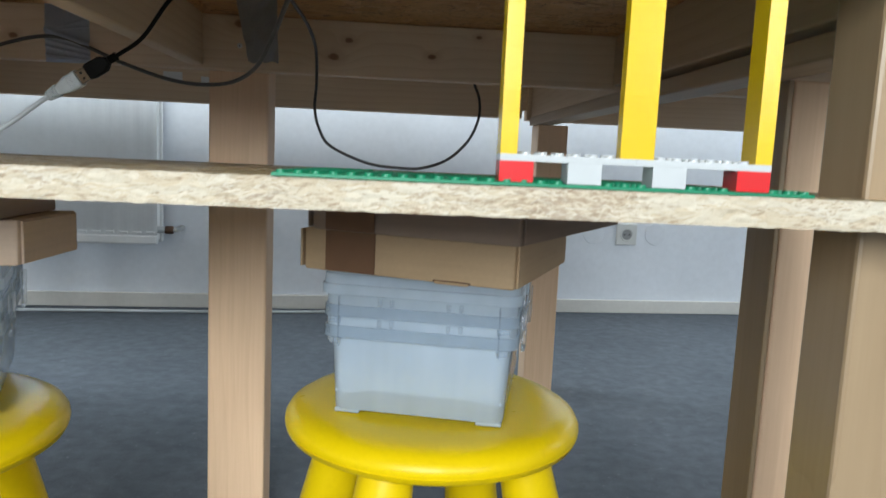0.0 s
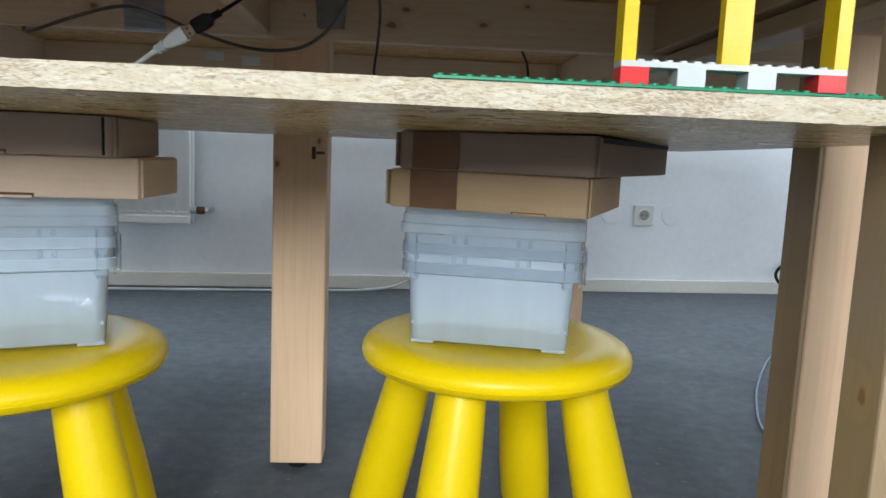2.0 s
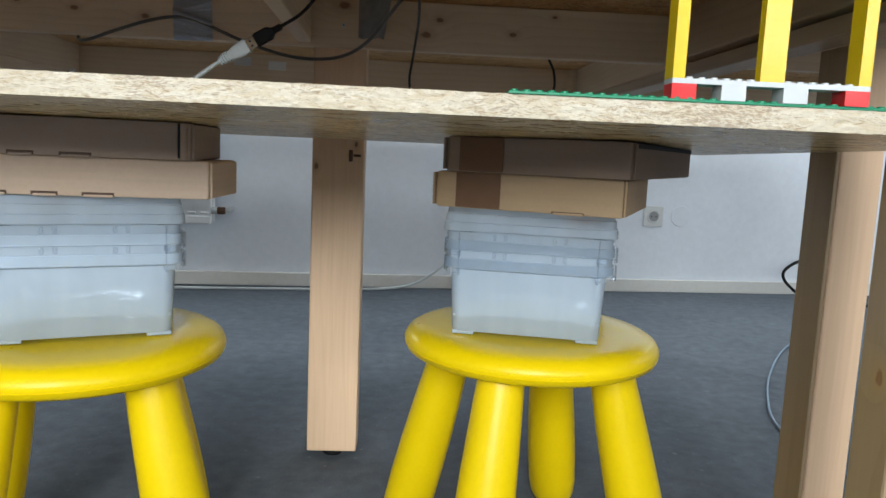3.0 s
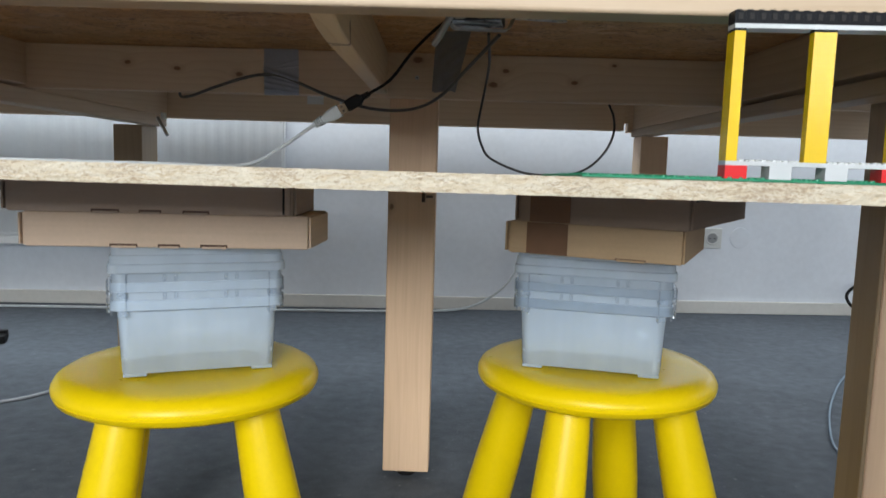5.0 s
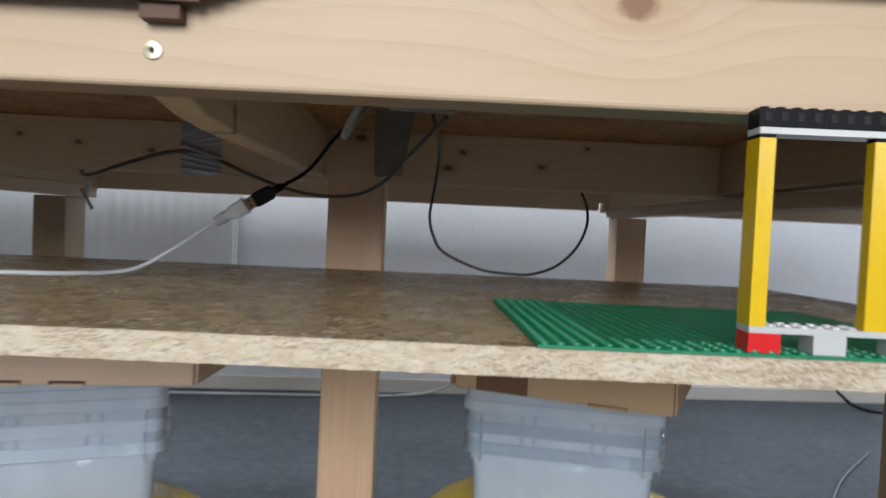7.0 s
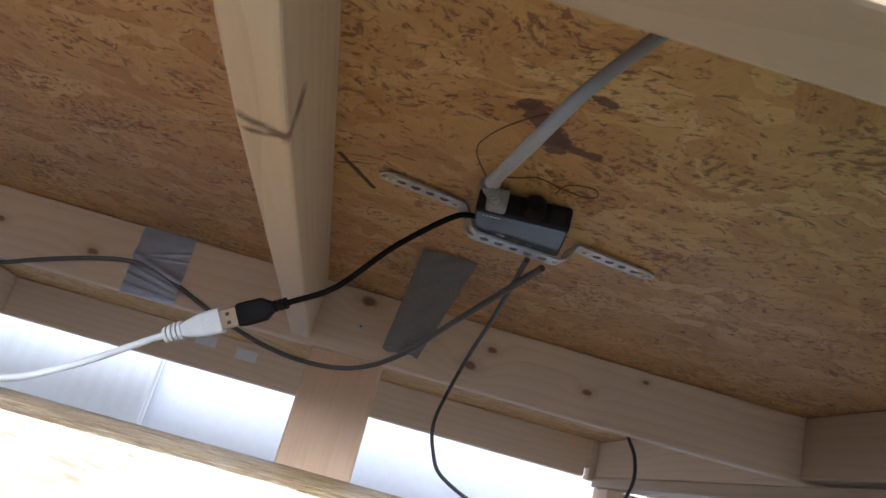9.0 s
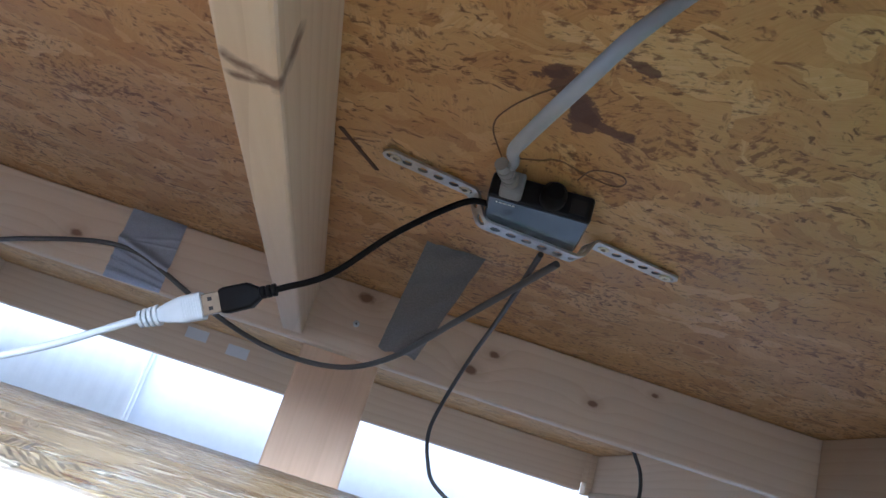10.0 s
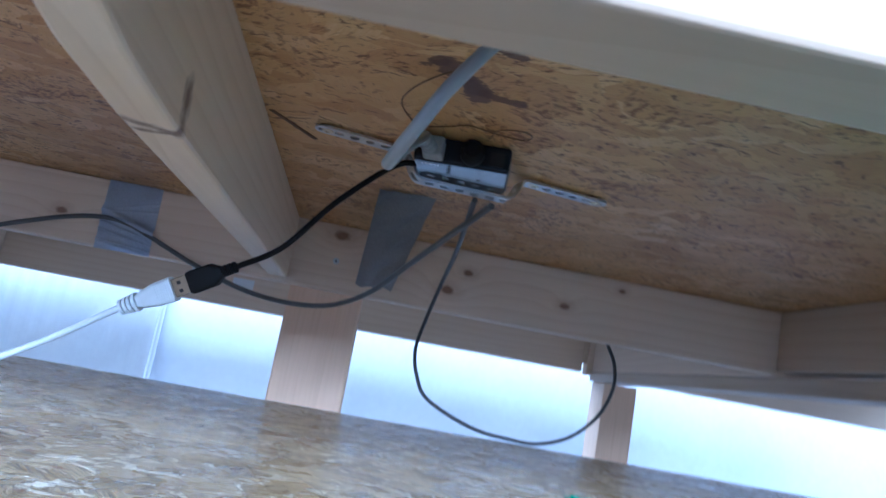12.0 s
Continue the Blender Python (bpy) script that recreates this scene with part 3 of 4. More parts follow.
def radiator():
    """A flat panel radiator: ribbed front sheet, top grille, side cheek, bottom valve."""
    x0, x1, y0, y1, z0, z1 = -2.15, -0.735, -0.14, -0.05, 0.235, 0.80
    r = thing("radiator", "white enamelled flat panel radiator on the wall", "radiator", back)
    bm = bmesh.new()
    n = 34
    top, bot = [], []
    for i in range(n * 4 + 1):
        x = x0 + (x1 - x0) * i / (n * 4)
        dy = 0.0007 if i % 4 in (1, 2) else 0.0
        top.append(bm.verts.new((x, y0 + dy, z1 - 0.03)))
        bot.append(bm.verts.new((x, y0 + dy, z0 + 0.03)))
    for i in range(len(top) - 1):
        bm.faces.new((bot[i], bot[i + 1], top[i + 1], top[i]))
    bmesh.ops.solidify(bm, geom=bm.faces[:], thickness=0.002)
    part("panel", bm, white_enamel, r)
    for z in (z0, z1 - 0.031):
        part("rail", box(x0, x1, y0 - 0.001, y0 + 0.02, z, z + 0.031, 0.006), white_enamel, r)
    lip = finish(box(-0.013, 0.013, -0.004, 0.0, -0.0035, 0.0035, 0.0015))
    lip.materials.append(white_enamel)
    for i in range(n):
        ob = part("embossed_lip", lip, white_enamel, r)
        ob.matrix_local = pose(x0 + (x1 - x0) * (i + 0.5) / n, y0 - 0.001, z0 + 0.040)
    part("back_panel", box(x0, x1, y1 - 0.012, y1, z0, z1, 0.005), white_enamel, r)
    for x in (x0 + 0.010, x1 - 0.014):
        part("side_cheek", box(x, x + 0.004, y0 + 0.021, y1, z0 + 0.01, z1, 0.001), white_enamel, r)
    for x in (x0 + 0.25, x1 - 0.25):
        part("bracket", box(x, x + 0.03, y1, -0.001, z0 + 0.08, z1 - 0.08, 0.002), white_enamel, r)
    v = part("valve", tube([(x1 - 0.01, -0.095, z0 + 0.045), (x1 + 0.03, -0.095, z0 + 0.045)], 0.012, 14, smooth=False), zinc, r)
    part("valve_knob", tube([(x1 + 0.012, -0.095, z0 + 0.045), (x1 + 0.018, -0.095, z0 + 0.045), (x1 + 0.04, -0.095, z0 + 0.045), (x1 + 0.043, -0.095, z0 + 0.045)], [0.010, 0.0135, 0.013, 0.010], 16, smooth=False), brown_paint, v, "dark brown valve knob")
    part("pipe_elbow", tube([(x1 + 0.036, -0.095, z0 + 0.045), (x1 + 0.045, -0.092, z0 + 0.045), (x1 + 0.05, -0.06, z0 + 0.045), (x1 + 0.05, 0.0, z0 + 0.045)], 0.009, 12, 4), zinc, v, "metal pipe elbow into the wall")
    return r


radiator()


def wall_socket(x, z):
    s = thing("wall_socket", "white square wall socket with round well", "socket", back @ pose(x, 0, z))
    part("cover", box(-0.04, 0.04, -0.01, 0.0, -0.04, 0.04, 0.003), white_plastic, s)
    turn = pose(0, 0, 0, 90, 0, 0)
    part("well", lathe([(0.026, 0.0102), (0.0245, 0.013), (0.0225, 0.013), (0.021, 0.0104), (0, 0.0104)], 28, m=turn), white_plastic, s, smooth=40)
    part("well_floor", lathe([(0, 0.0106), (0.0195, 0.0106), (0.0195, 0.0110), (0, 0.0110)], 24, m=turn), grey_plug, s, "shaded grey socket well")
    for dx in (-0.0095, 0.0095):
        part("contact_hole", lathe([(0, 0.0112), (0.0028, 0.0112), (0.0028, 0.0114), (0, 0.0114)], 10, m=pose(dx, 0, 0) @ turn), dark_hole, s)
    return s


wall_socket(0.93, 0.302)
for dx in (-0.128, 0.118):
    cap = new("blind_cover", finish(lathe([(0, 0.0028), (0.036, 0.0028), (0.041, 0.0024), (0.042, 0.0002), (0, 0.0002)], 36, m=pose(0, 0, 0, 90, 0, 0)), 40))
    cap.data.materials.append(wall_paint)
    cap.matrix_world = back @ pose(0.93 + dx, 0, 0.305)
    tagged(cap, "round white blind cap flush on the wall", "socket cap", "caps beside the socket")

# ---- the big table ----
TOP = 0.742
table = thing("workbench", "large pine-framed workbench with strand-board top", "table")
part("tabletop", box(-2.0, 1.1, 0.372, 1.90, TOP, TOP + 0.018, 0.001), osb_under, table, "strand-board top with dark bark stains underneath")
gouge = box(-0.0255, 0.0255, -0.0017, 0.0017, -0.0006, 0.0008, 0.0003, 1)
bmesh.ops.transform(gouge, matrix=pose(-0.1855, 0.7185, TOP, 0, 0, 60), verts=gouge.verts[:])
part("gouge", gouge, brown_paint, table, "dark splinter scar in the board")
part("edge_strip", box(-2.0, 1.1, 0.364, 0.3715, 0.7365, TOP + 0.018, 0.001), brown_paint, table, "dark brown strip along the top's edge")
apron = part("front_apron", box(-2.0, 1.1, 0.377, 0.4105, 0.6742, 0.7415, 0.003, 3), front_pine, table, "pale planed pine front apron with a round knot")
screw_head(apron, (-0.197, 0.3767, 0.692), (0, -1, 0), 0.0048)
part("mid_rail", box(-2.0, 1.1, 1.048, 1.0675, 0.668, 0.7415, 0.002), mid_pine, table, "knotty planed pine rail under the top")
part("back_apron", box(-2.0, 0.352, 1.80, 1.835, 0.664, 0.7415, 0.002), pine_x, table)
part("back_apron", box(0.3625, 1.1, 1.80, 1.835, 0.660, 0.7415, 0.002), pine_x, table)
part("filler", box(0.3522, 0.3624, 1.802, 1.833, 0.684, 0.7415, 0.0005), pine_x, table)


def rafter(name, x_near, x_far, y0, y1, w, z0, z1, material, sag=False):
    bm = box(-w / 2, w / 2, y0, y1, z0, z1, 0.002)
    if sag:
        bmesh.ops.bisect_plane(bm, geom=bm.verts[:] + bm.edges[:] + bm.faces[:], plane_co=(0, 0.455, 0), plane_no=(0, 1, 0))
        bmesh.ops.bisect_plane(bm, geom=bm.verts[:] + bm.edges[:] + bm.faces[:], plane_co=(0, 0.515, 0), plane_no=(0, 1, 0))
    for v in bm.verts:
        t = (v.co.y - y0) / (y1 - y0)
        v.co.x += x_near + (x_far - x_near) * t
        if sag and v.co.z < z0 + 0.01:
            v.co.z += float(np.interp(v.co.y, (0.411, 0.455, 0.515, 1.0475), (0.004, -0.002, -0.004, 0.0)))
    return part(name, bm, material, table)


rafter("rafter", -0.203, -0.221, 0.411, 1.0475, 0.021, 0.673, 0.7415, pine_y, True)
rafter("rafter", 0.377, 0.370, 0.459, 1.0475, 0.036, 0.6725, 0.7415, shade_y)
rafter("rafter", -0.828, -0.832, 0.411, 1.0475, 0.036, 0.6725, 0.7415, pine_y2)
rafter("batten", 0.385, 0.392, 0.459, 1.7985, 0.042, 0.648, 0.6678, shade_y)
rafter("batten", -0.80, -0.90, 0.459, 1.7985, 0.042, 0.640, 0.6678, pine_y2)
rafter("rafter", 0.385, 0.392, 1.068, 1.7985, 0.036, 0.668, 0.7415, pine_y2)
rafter("rafter", -0.85, -0.895, 1.068, 1.7985, 0.036, 0.668, 0.7415, pine_y2)


def leg(x0, x1, y0, y1, top, label="", wood=None):
    p = part("leg", box(x0, x1, y0, y1, 0.012, top, 0.0025), wood or pine_z, table, label)
    cx, cy = (x0 + x1) / 2, (y0 + y1) / 2
    part("foot", lathe([(0, 0), (0.016, 0), (0.018, 0.003), (0.014, 0.0125), (0, 0.0125)], 16, m=pose(cx, cy, 0)), black_rubber, p, "round black levelling foot")
    return p


mid_leg = leg(-0.208, -0.126, 1.068, 1.125, 0.7415, wood=knotty_z)
near_leg = leg(0.4102, 0.459, 0.670, 0.724, 0.6475)
# Thin board added so its brown paints the leg's shaded left side.
part("side_board", box(0.405, 0.4100, 0.6705, 0.7235, 0.012, 0.6475, 0.0012), brown_and_shade_z, near_leg, "thin added board, brown for the leg's shaded side")
leg(0.315, 0.395, 0.411, 0.458, 0.7415, "darker brown pine leg with small knots", brown_and_shade_z)
for sx, sz in ((-0.477, 0.722), (-0.39, 0.714)):
    part("sticker", box(sx - 0.022, sx + 0.022, 1.7992, 1.7997, sz - 0.011, sz + 0.011, 0), white_enamel, table, "small white paper sticker")
leg(0.378, 0.448, 1.715, 1.7985, 0.6475)
# Rear left leg: the shade on its front is put into the wood colour.
leg(-0.980, -0.905, 1.70, 1.7985, 0.6395, "brown pine leg, shade put into its colour", brown_and_shade_z)
leg(-1.75, -1.67, 1.068, 1.125, 0.7415)
leg(-1.75, -1.67, 0.411, 0.458, 0.7415)
mark = part("bracket", box(-0.1500, -0.1440, 1.0655, 1.0677, 0.4950, 0.5135, 0.0006, 1), brown_paint, mid_leg, "small dark brown metal bracket")
part("bracket_arm", box(-0.1431, -0.1310, 1.0658, 1.0677, 0.5025, 0.5065, 0.0006, 1), brown_paint, mark)
part("clip", box(-0.815, -0.805, 1.60, 1.612, 0.650, 0.666, 0.001), white_plastic, table, "small white cable clip")
part("bolt", tube([(-0.835, 1.63, 0.655), (-0.805, 1.615, 0.612)], 0.0042, 10, smooth=False), zinc, table, "protruding zinc bolt")
screw_head(table, (-0.162, 1.0475, 0.701), (0, -1, 0), 0.0035, zinc)

# ---- the strand-board shelf ----
shelf = thing("shelf_board", "raw strand-board shelf with sawn edge, resting on boxes", "shelf", pose(0, 0.36, 0.5535, -0.88, 0, 0))
S_T = 0.0147
board = part("board", box(-0.88, 0.404, 0.0012, 0.668, -S_T, 0.0, 0.0012), osb_shelf, shelf)
board.data.materials.append(osb_sheen)
for f in board.data.polygons:
    if f.normal.z < -0.9:
        f.material_index = 1


def sawn_edge():
    """The front edge: a strip with torn, uneven strands."""
    bm = bmesh.new()
    nx, nz = 900, 7
    x0, x1 = -0.88, 0.404
    grid = []
    for i in range(nx + 1):
        x = x0 + (x1 - x0) * i / nx
        row = []
        for j in range(nz + 1):
            z = -S_T + S_T * j / nz
            d = noise.noise((x * 95, z * 700, 3.1)) * 0.00075 + noise.noise((x * 330, z * 900, 9.2)) * 0.0005
            if j in (0, nz):
                z += noise.noise((x * 130, j * 7.0, 1.0)) * 0.00035 + min(0.0, noise.noise((x * 60, j * 3.0, 5.0)) + 0.35) * 0.0009 * (1 if j == nz else -1)
            row.append(bm.verts.new((x, -0.0006 + d, z)))
        grid.append(row)
    for a, b in zip(grid, grid[1:]):
        for j in range(nz):
            bm.faces.new((a[j], b[j], b[j + 1], a[j + 1]))
    side = [v for r in grid for v in (r[0], r[-1])]
    for j in (0, nz):
        prev = None
        for r in grid:
            q = bm.verts.new((r[j].co.x, 0.0016, r[j].co.z))
            if prev:
                bm.faces.new((prev[0], r[j], q, prev[1]))
            prev = (r[j], q)
    return bm


part("sawn_edge", sawn_edge(), osb_edge, shelf, "pale rough sawn front edge")

# ---- stools ----


def stool(name, m):
    s = thing(name, "glossy yellow plastic children's stool with round seat", "stool", m, "yellow stools")
    R, T = 0.159, 0.302
    prof = [(0, T - 0.005), (0.06, T - 0.0045), (0.11, T - 0.001), (0.132, T), (0.146, T - 0.0022), (0.1545, T - 0.0075), (R - 0.0005, T - 0.0145), (R, T - 0.0185), (R - 0.0004, T - 0.0208),
            (R - 0.0013, T - 0.0212), (R - 0.0013, T - 0.0219), (R - 0.0006, T - 0.0223), (0.1555, T - 0.0285), (0.147, T - 0.0330), (0.134, T - 0.0352), (0.10, T - 0.0355), (0, T - 0.0355)]
    part("seat", lathe(prof, 72), yellow_plastic, s, smooth=50)
    for k in range(4):
        a = radians(90 * k)
        top, bot = Vector((0.104 * math.cos(a), 0.104 * math.sin(a), 0.2667)), Vector((0.170 * math.cos(a), 0.170 * math.sin(a), 0.0))
        d = bot - top
        pts, rad = [], []
        for t, r in ((0, 0.0270), (0.1, 0.0285), (0.3, 0.0315), (0.5, 0.0338), (0.7, 0.035), (0.88, 0.0345), (0.955, 0.032), (1.0, 0.027)):
            pts.append(top + d * t)
            rad.append(r)
        bm = bmesh.new()
        rings = []
        for p, r in zip(pts, rad):
            rings.append([bm.verts.new((p.x + r * math.cos(2 * math.pi * i / 28), p.y + r * math.sin(2 * math.pi * i / 28), p.z)) for i in range(28)])
        for u, w in zip(rings, rings[1:]):
            for i in range(28):
                bm.faces.new((u[i], u[(i + 1) % 28], w[(i + 1) % 28], w[i]))
        bm.faces.new(rings[0]), bm.faces.new(list(reversed(rings[-1])))
        part("leg", bm, yellow_plastic, s, smooth=50)
    return s


stool_a = stool("stool", pose(-0.42, 0.715, 0, 0, 0, -26))
copy_thing(stool_a, pose(0.105, 0.795, 0, 0, 0, -27))

# ---- cloudy plastic boxes ----
BOX_H = 0.1025
LID_TOP = 0.1545


def storage_box(m):
    """A tapered tub with a stepped upper wall, a hollow rim band, side grips, ribs and corner feet."""
    b = thing("storage_box", "cloudy translucent plastic storage box, empty, nested in a stack", "storage box", m, "nested storage boxes")
    w, d = 0.175, 0.225
    skin = loft([(w - 0.024, d - 0.024, 0.008, 0.0065), (w - 0.004, d - 0.004, 0.010, 0.0038), (w - 0.001, d - 0.001, 0.012, 0.0060), (w + 0.006, d + 0.006, 0.013, 0.0785),
                 (w + 0.0150, d + 0.0150, 0.014, 0.0800), (w + 0.0165, d + 0.0165, 0.014, BOX_H)])
    part("body", skin, cloudy_plastic, b, smooth=30)
    rim = loft([(w + 0.0168, d + 0.0168, 0.014, 0.0925), (w + 0.0195, d + 0.0195, 0.015, 0.0926), (w + 0.0203, d + 0.0203, 0.0155, 0.0918), (w + 0.0205, d + 0.0205, 0.0155, 0.0826), (w + 0.0214, d + 0.0214, 0.016, 0.0816), (w + 0.0205, d + 0.0205, 0.0155, 0.0810)], False, n=7)
    bmesh.ops.solidify(rim, geom=rim.faces[:], thickness=0.0010)
    part("rim", rim, clear_plastic, b, smooth=14)
    for sx in (-1, 1):
        for k in (-0.30, 0.30):
            part("handle_tab", box(sx * (w / 2 + 0.0135) - 0.0022, sx * (w / 2 + 0.0135) + 0.0022, k * d - 0.016, k * d + 0.016, 0.0720, 0.0905, 0.0009, 1), rib_plastic, b)
        for k in (-0.45, -0.15, 0.15, 0.45):
            part("rib", box(sx * (w / 2 + 0.0090) - 0.0012, sx * (w / 2 + 0.0090) + 0.0012, k * d - 0.0007, k * d + 0.0007, 0.0725, BOX_H - 0.001, 0.0003, 1), rib_plastic, b)
    for sy in (-1, 1):
        for k in (-0.455, 0.455):
            part("rib", box(k * w - 0.0007, k * w + 0.0007, sy * (d / 2 + 0.0098) - 0.0018, sy * (d / 2 + 0.0098) + 0.0018, 0.0725, BOX_H - 0.001, 0.0003, 1), rib_plastic, b)
        for k in (-0.22, -0.15, 0.17, 0.24):
            part("rib", box(k * w - 0.0022, k * w + 0.0022, sy * (d / 2 + 0.0086) - 0.0018, sy * (d / 2 + 0.0086) + 0.0018, 0.0935, BOX_H - 0.001, 0.0016, 4), rib_plastic, b, smooth=80)
        for k in (-1, 1):
            part("corner_skirt", box(k * (w / 2 - 0.004) - 0.006, k * (w / 2 - 0.004) + 0.006, sy * (d / 2 + 0.0088) - 0.0006, sy * (d / 2 + 0.0088) + 0.0006, 0.0745, 0.0810, 0.0004, 1), rib_plastic, b)
    for sx in (-1, 1):
        for sy in (-1, 1):
            part("corner_foot", box(sx * (w / 2 - 0.0150) - 0.013, sx * (w / 2 - 0.0150) + 0.013, sy * (d / 2 - 0.0150) - 0.013, sy * (d / 2 - 0.0150) + 0.013, 0.0, 0.0045, 0.001, 1), cloudy_plastic, b)
    return b


def box_lid(m):
    """A flat lid in three steps, with a deep skirt and two side clips."""
    lid = thing("box_lid", "cloudy translucent flat lid clipped on a storage box", "box lid", m, "storage box lids")
    w, d = 0.200, 0.250
    top = loft([(w - 0.001, d - 0.001, 0.014, -0.0300), (w, d, 0.015, -0.0290), (w, d, 0.015, -0.0205), (w - 0.001, d - 0.001, 0.0145, -0.0198), (w - 0.0042, d - 0.0042, 0.013, -0.0192), (w - 0.0050, d - 0.0050, 0.013, -0.0100),
                (w - 0.0082, d - 0.0082, 0.012, -0.0094), (w - 0.0092, d - 0.0092, 0.012, -0.0010), (w - 0.0105, d - 0.0105, 0.011, 0.0), (w - 0.022, d - 0.022, 0.010, 0.0), (w - 0.026, d - 0.026, 0.010, -0.003)], False, True, 7)
    part("cover", top, lid_plastic, lid, smooth=14)
    for sx in (-1, 1):
        part("clip", box(sx * w / 2 - 0.002, sx * w / 2 + 0.002, -0.03, 0.03, -0.034, -0.018, 0.001, 1), lid_plastic, lid)
    return lid


SEAT = 0.302
for base, first in (((-0.434, 0.772, 22), True), ((0.109, 0.835, -12.7), False)):
    px, py, turn = base
    if first:
        box_low = storage_box(pose(px, py, SEAT, 0, 0, turn))
        copy_thing(box_low, pose(px, py, SEAT + 0.021, 0, 0, turn))
        lid_a = box_lid(pose(px, py, SEAT + LID_TOP, 0, 0, turn))
    else:
        copy_thing(box_low, pose(px, py, SEAT, 0, 0, turn))
        copy_thing(box_low, pose(px, py, SEAT + 0.021, 0, 0, turn))
        copy_thing(lid_a, pose(px, py, SEAT + LID_TOP, 0, 0, turn))

# ---- cardboard boxes ----
LID_Z = SEAT + LID_TOP


def front_at(x, y, turn):
    """A place in the middle of a carton's front edge."""
    return pose(x, y, 0, 0, 0, turn)


def carton(label, m, w, d, h, material, slots=(), tape=None, seed=1, skew=0.0, gap=False, fold=False, slot_h=0.0042, flap=False):
    """A flat folding carton: body, lid flap that stands a little proud, slots, tape."""
    c = thing("cardboard_box", label, "cardboard box", m, "flat cardboard boxes")
    bm = box(-w / 2, w / 2, -d / 2, d / 2, 0, h, 0.0018)
    bmesh.ops.subdivide_edges(bm, edges=bm.edges[:], cuts=3, use_grid_fill=True)
    for v in bm.verts:
        v.co.z += noise.noise((v.co.x * 14 + seed, v.co.y * 14, seed)) * 0.0006 if v.co.z > 0.01 else 0
        v.co.y += noise.noise((v.co.x * 16, v.co.z * 20 + seed, 2.0)) * 0.0012
        v.co.x += skew * (v.co.y / d + 0.5) * max(0.0, min(1.0, (v.co.x / w + 0.5)))
    part("body", bm, material, c, smooth=30)
    for sx in (-1, 1):
        flap = box(sx * w / 2 + (0.0005 if sx > 0 else -0.0028), sx * w / 2 + (0.0028 if sx > 0 else -0.0005), -d / 2 + 0.004, d / 2 - 0.004, 0.001, h - 0.0015, 0.0008)
        for v in flap.verts:
            v.co.x += skew * (v.co.y / d + 0.5) if sx > 0 else 0
        part("side_flap", flap, material, c)
    if gap:
        # Solid dark wedge on the side, painting the shade below the lid.
        lift = box(w / 2 + 0.0006, w / 2 + 0.0040, -d / 2 + 0.010, d / 2 - 0.006, h - 0.0062, h - 0.0008, 0.0004, 1)
        for v in lift.verts:
            v.co.x += skew * (v.co.y / d + 0.5)
            if v.co.z < h - 0.003:
                v.co.z += 0.0036 * max(0.0, 0.5 - abs(v.co.y / d)) / 0.5
        part("lid_gap", lift, dark_hole, c, "dark strip for the shade under the lifted lid")
    if fold:
        # Dark strip on the closed front paints the shade of an open corner.
        part("corner_gap", box(w / 2 - 0.0118, w / 2 - 0.0098, -d / 2 - 0.0022, -d / 2 + 0.001, 0.002, h - 0.001, 0.0004, 1), dark_hole, c, "dark strip for the shade beside the folded corner")
        part("corner_fold", tube([(w / 2 - 0.0058, -d / 2 - 0.0010, 0.001), (w / 2 - 0.0058, -d / 2 - 0.0010, h - 0.001)], 0.0036, 14, smooth=False), material, c, "rounded cardboard fold at the corner", 60)
    if flap:
        part("side_flap", finish_at(box(-0.0010, 0.0010, -0.030, 0.030, 0.002, h - 0.002, 0.0006, 1), pose(-w / 2 - 0.0030, -d / 2 + 0.0305, 0, 0, 0, -4)), material, c, "tuck flap splayed from the carton's side")
    for s0, s1 in slots:
        # Brown strip laid on the front paints the shadow inside the slot.
        part("slot", box(s0, s1, -d / 2 - 0.0018, -d / 2 - 0.0006, 0.0004, slot_h, 0.0003, 1), brown_paint, c, "brown strip for the shadow in a tuck-in slot")
        part("tuck_tab", box(s0 + 0.002, s1 - 0.001, -d / 2 - 0.0030, -d / 2 - 0.0019, -0.0004, 0.0020, 0.0004, 1), material, c)
    if tape:
        t0, t1 = tape
        part("tape_strip", box(t0, t1, -d / 2 - 0.0018, -d / 2 - 0.0013, 0.001, h - 0.001, 0), packing_tape, c, "strip of brown packing tape")
    return c


carton("tan flat cardboard box on a storage box lid", front_at(-0.4135, 0.6325, 8.4) @ pose(0, 0.0525, LID_Z + 0.0005), 0.308, 0.105, 0.039, card_tan, [(-0.064, -0.034), (-0.012, 0.012), (0.034, 0.064)], seed=3, skew=0.018)
carton("flat cardboard box wedged under the shelf, shelf shade in its colour", front_at(-0.427, 0.620, 6.0) @ pose(0, 0.06, LID_Z + 0.0397), 0.308, 0.12, 0.0372, card_tan_shade, [(-0.065, -0.035), (-0.014, 0.010), (0.033, 0.062)], seed=8, skew=0.010, fold=True)
carton("brown flat cardboard box with tape on a lid", front_at(0.066, 0.656, -24.5) @ pose(0, 0.1, LID_Z + 0.0005), 0.200, 0.200, 0.039, card_brown, [(0.028, 0.062)], tape=(-0.078, -0.028), seed=5, slot_h=0.0028, flap=True)
carton("brown flat cardboard box with tape, shelf shade in its colour", front_at(0.0705, 0.636, -25.0) @ pose(0, 0.145, LID_Z + 0.0397), 0.191, 0.290, 0.0372, card_brown_shade, [], tape=(-0.082, -0.034), seed=6, skew=0.034, gap=True)

# ---- toy brick tower on its green plate ----
P, BH, PH = 0.008, 0.0096, 0.0032
tower_pose = pose(0.1045, 0.3605, 0.5556, 0, 0, -1.5)


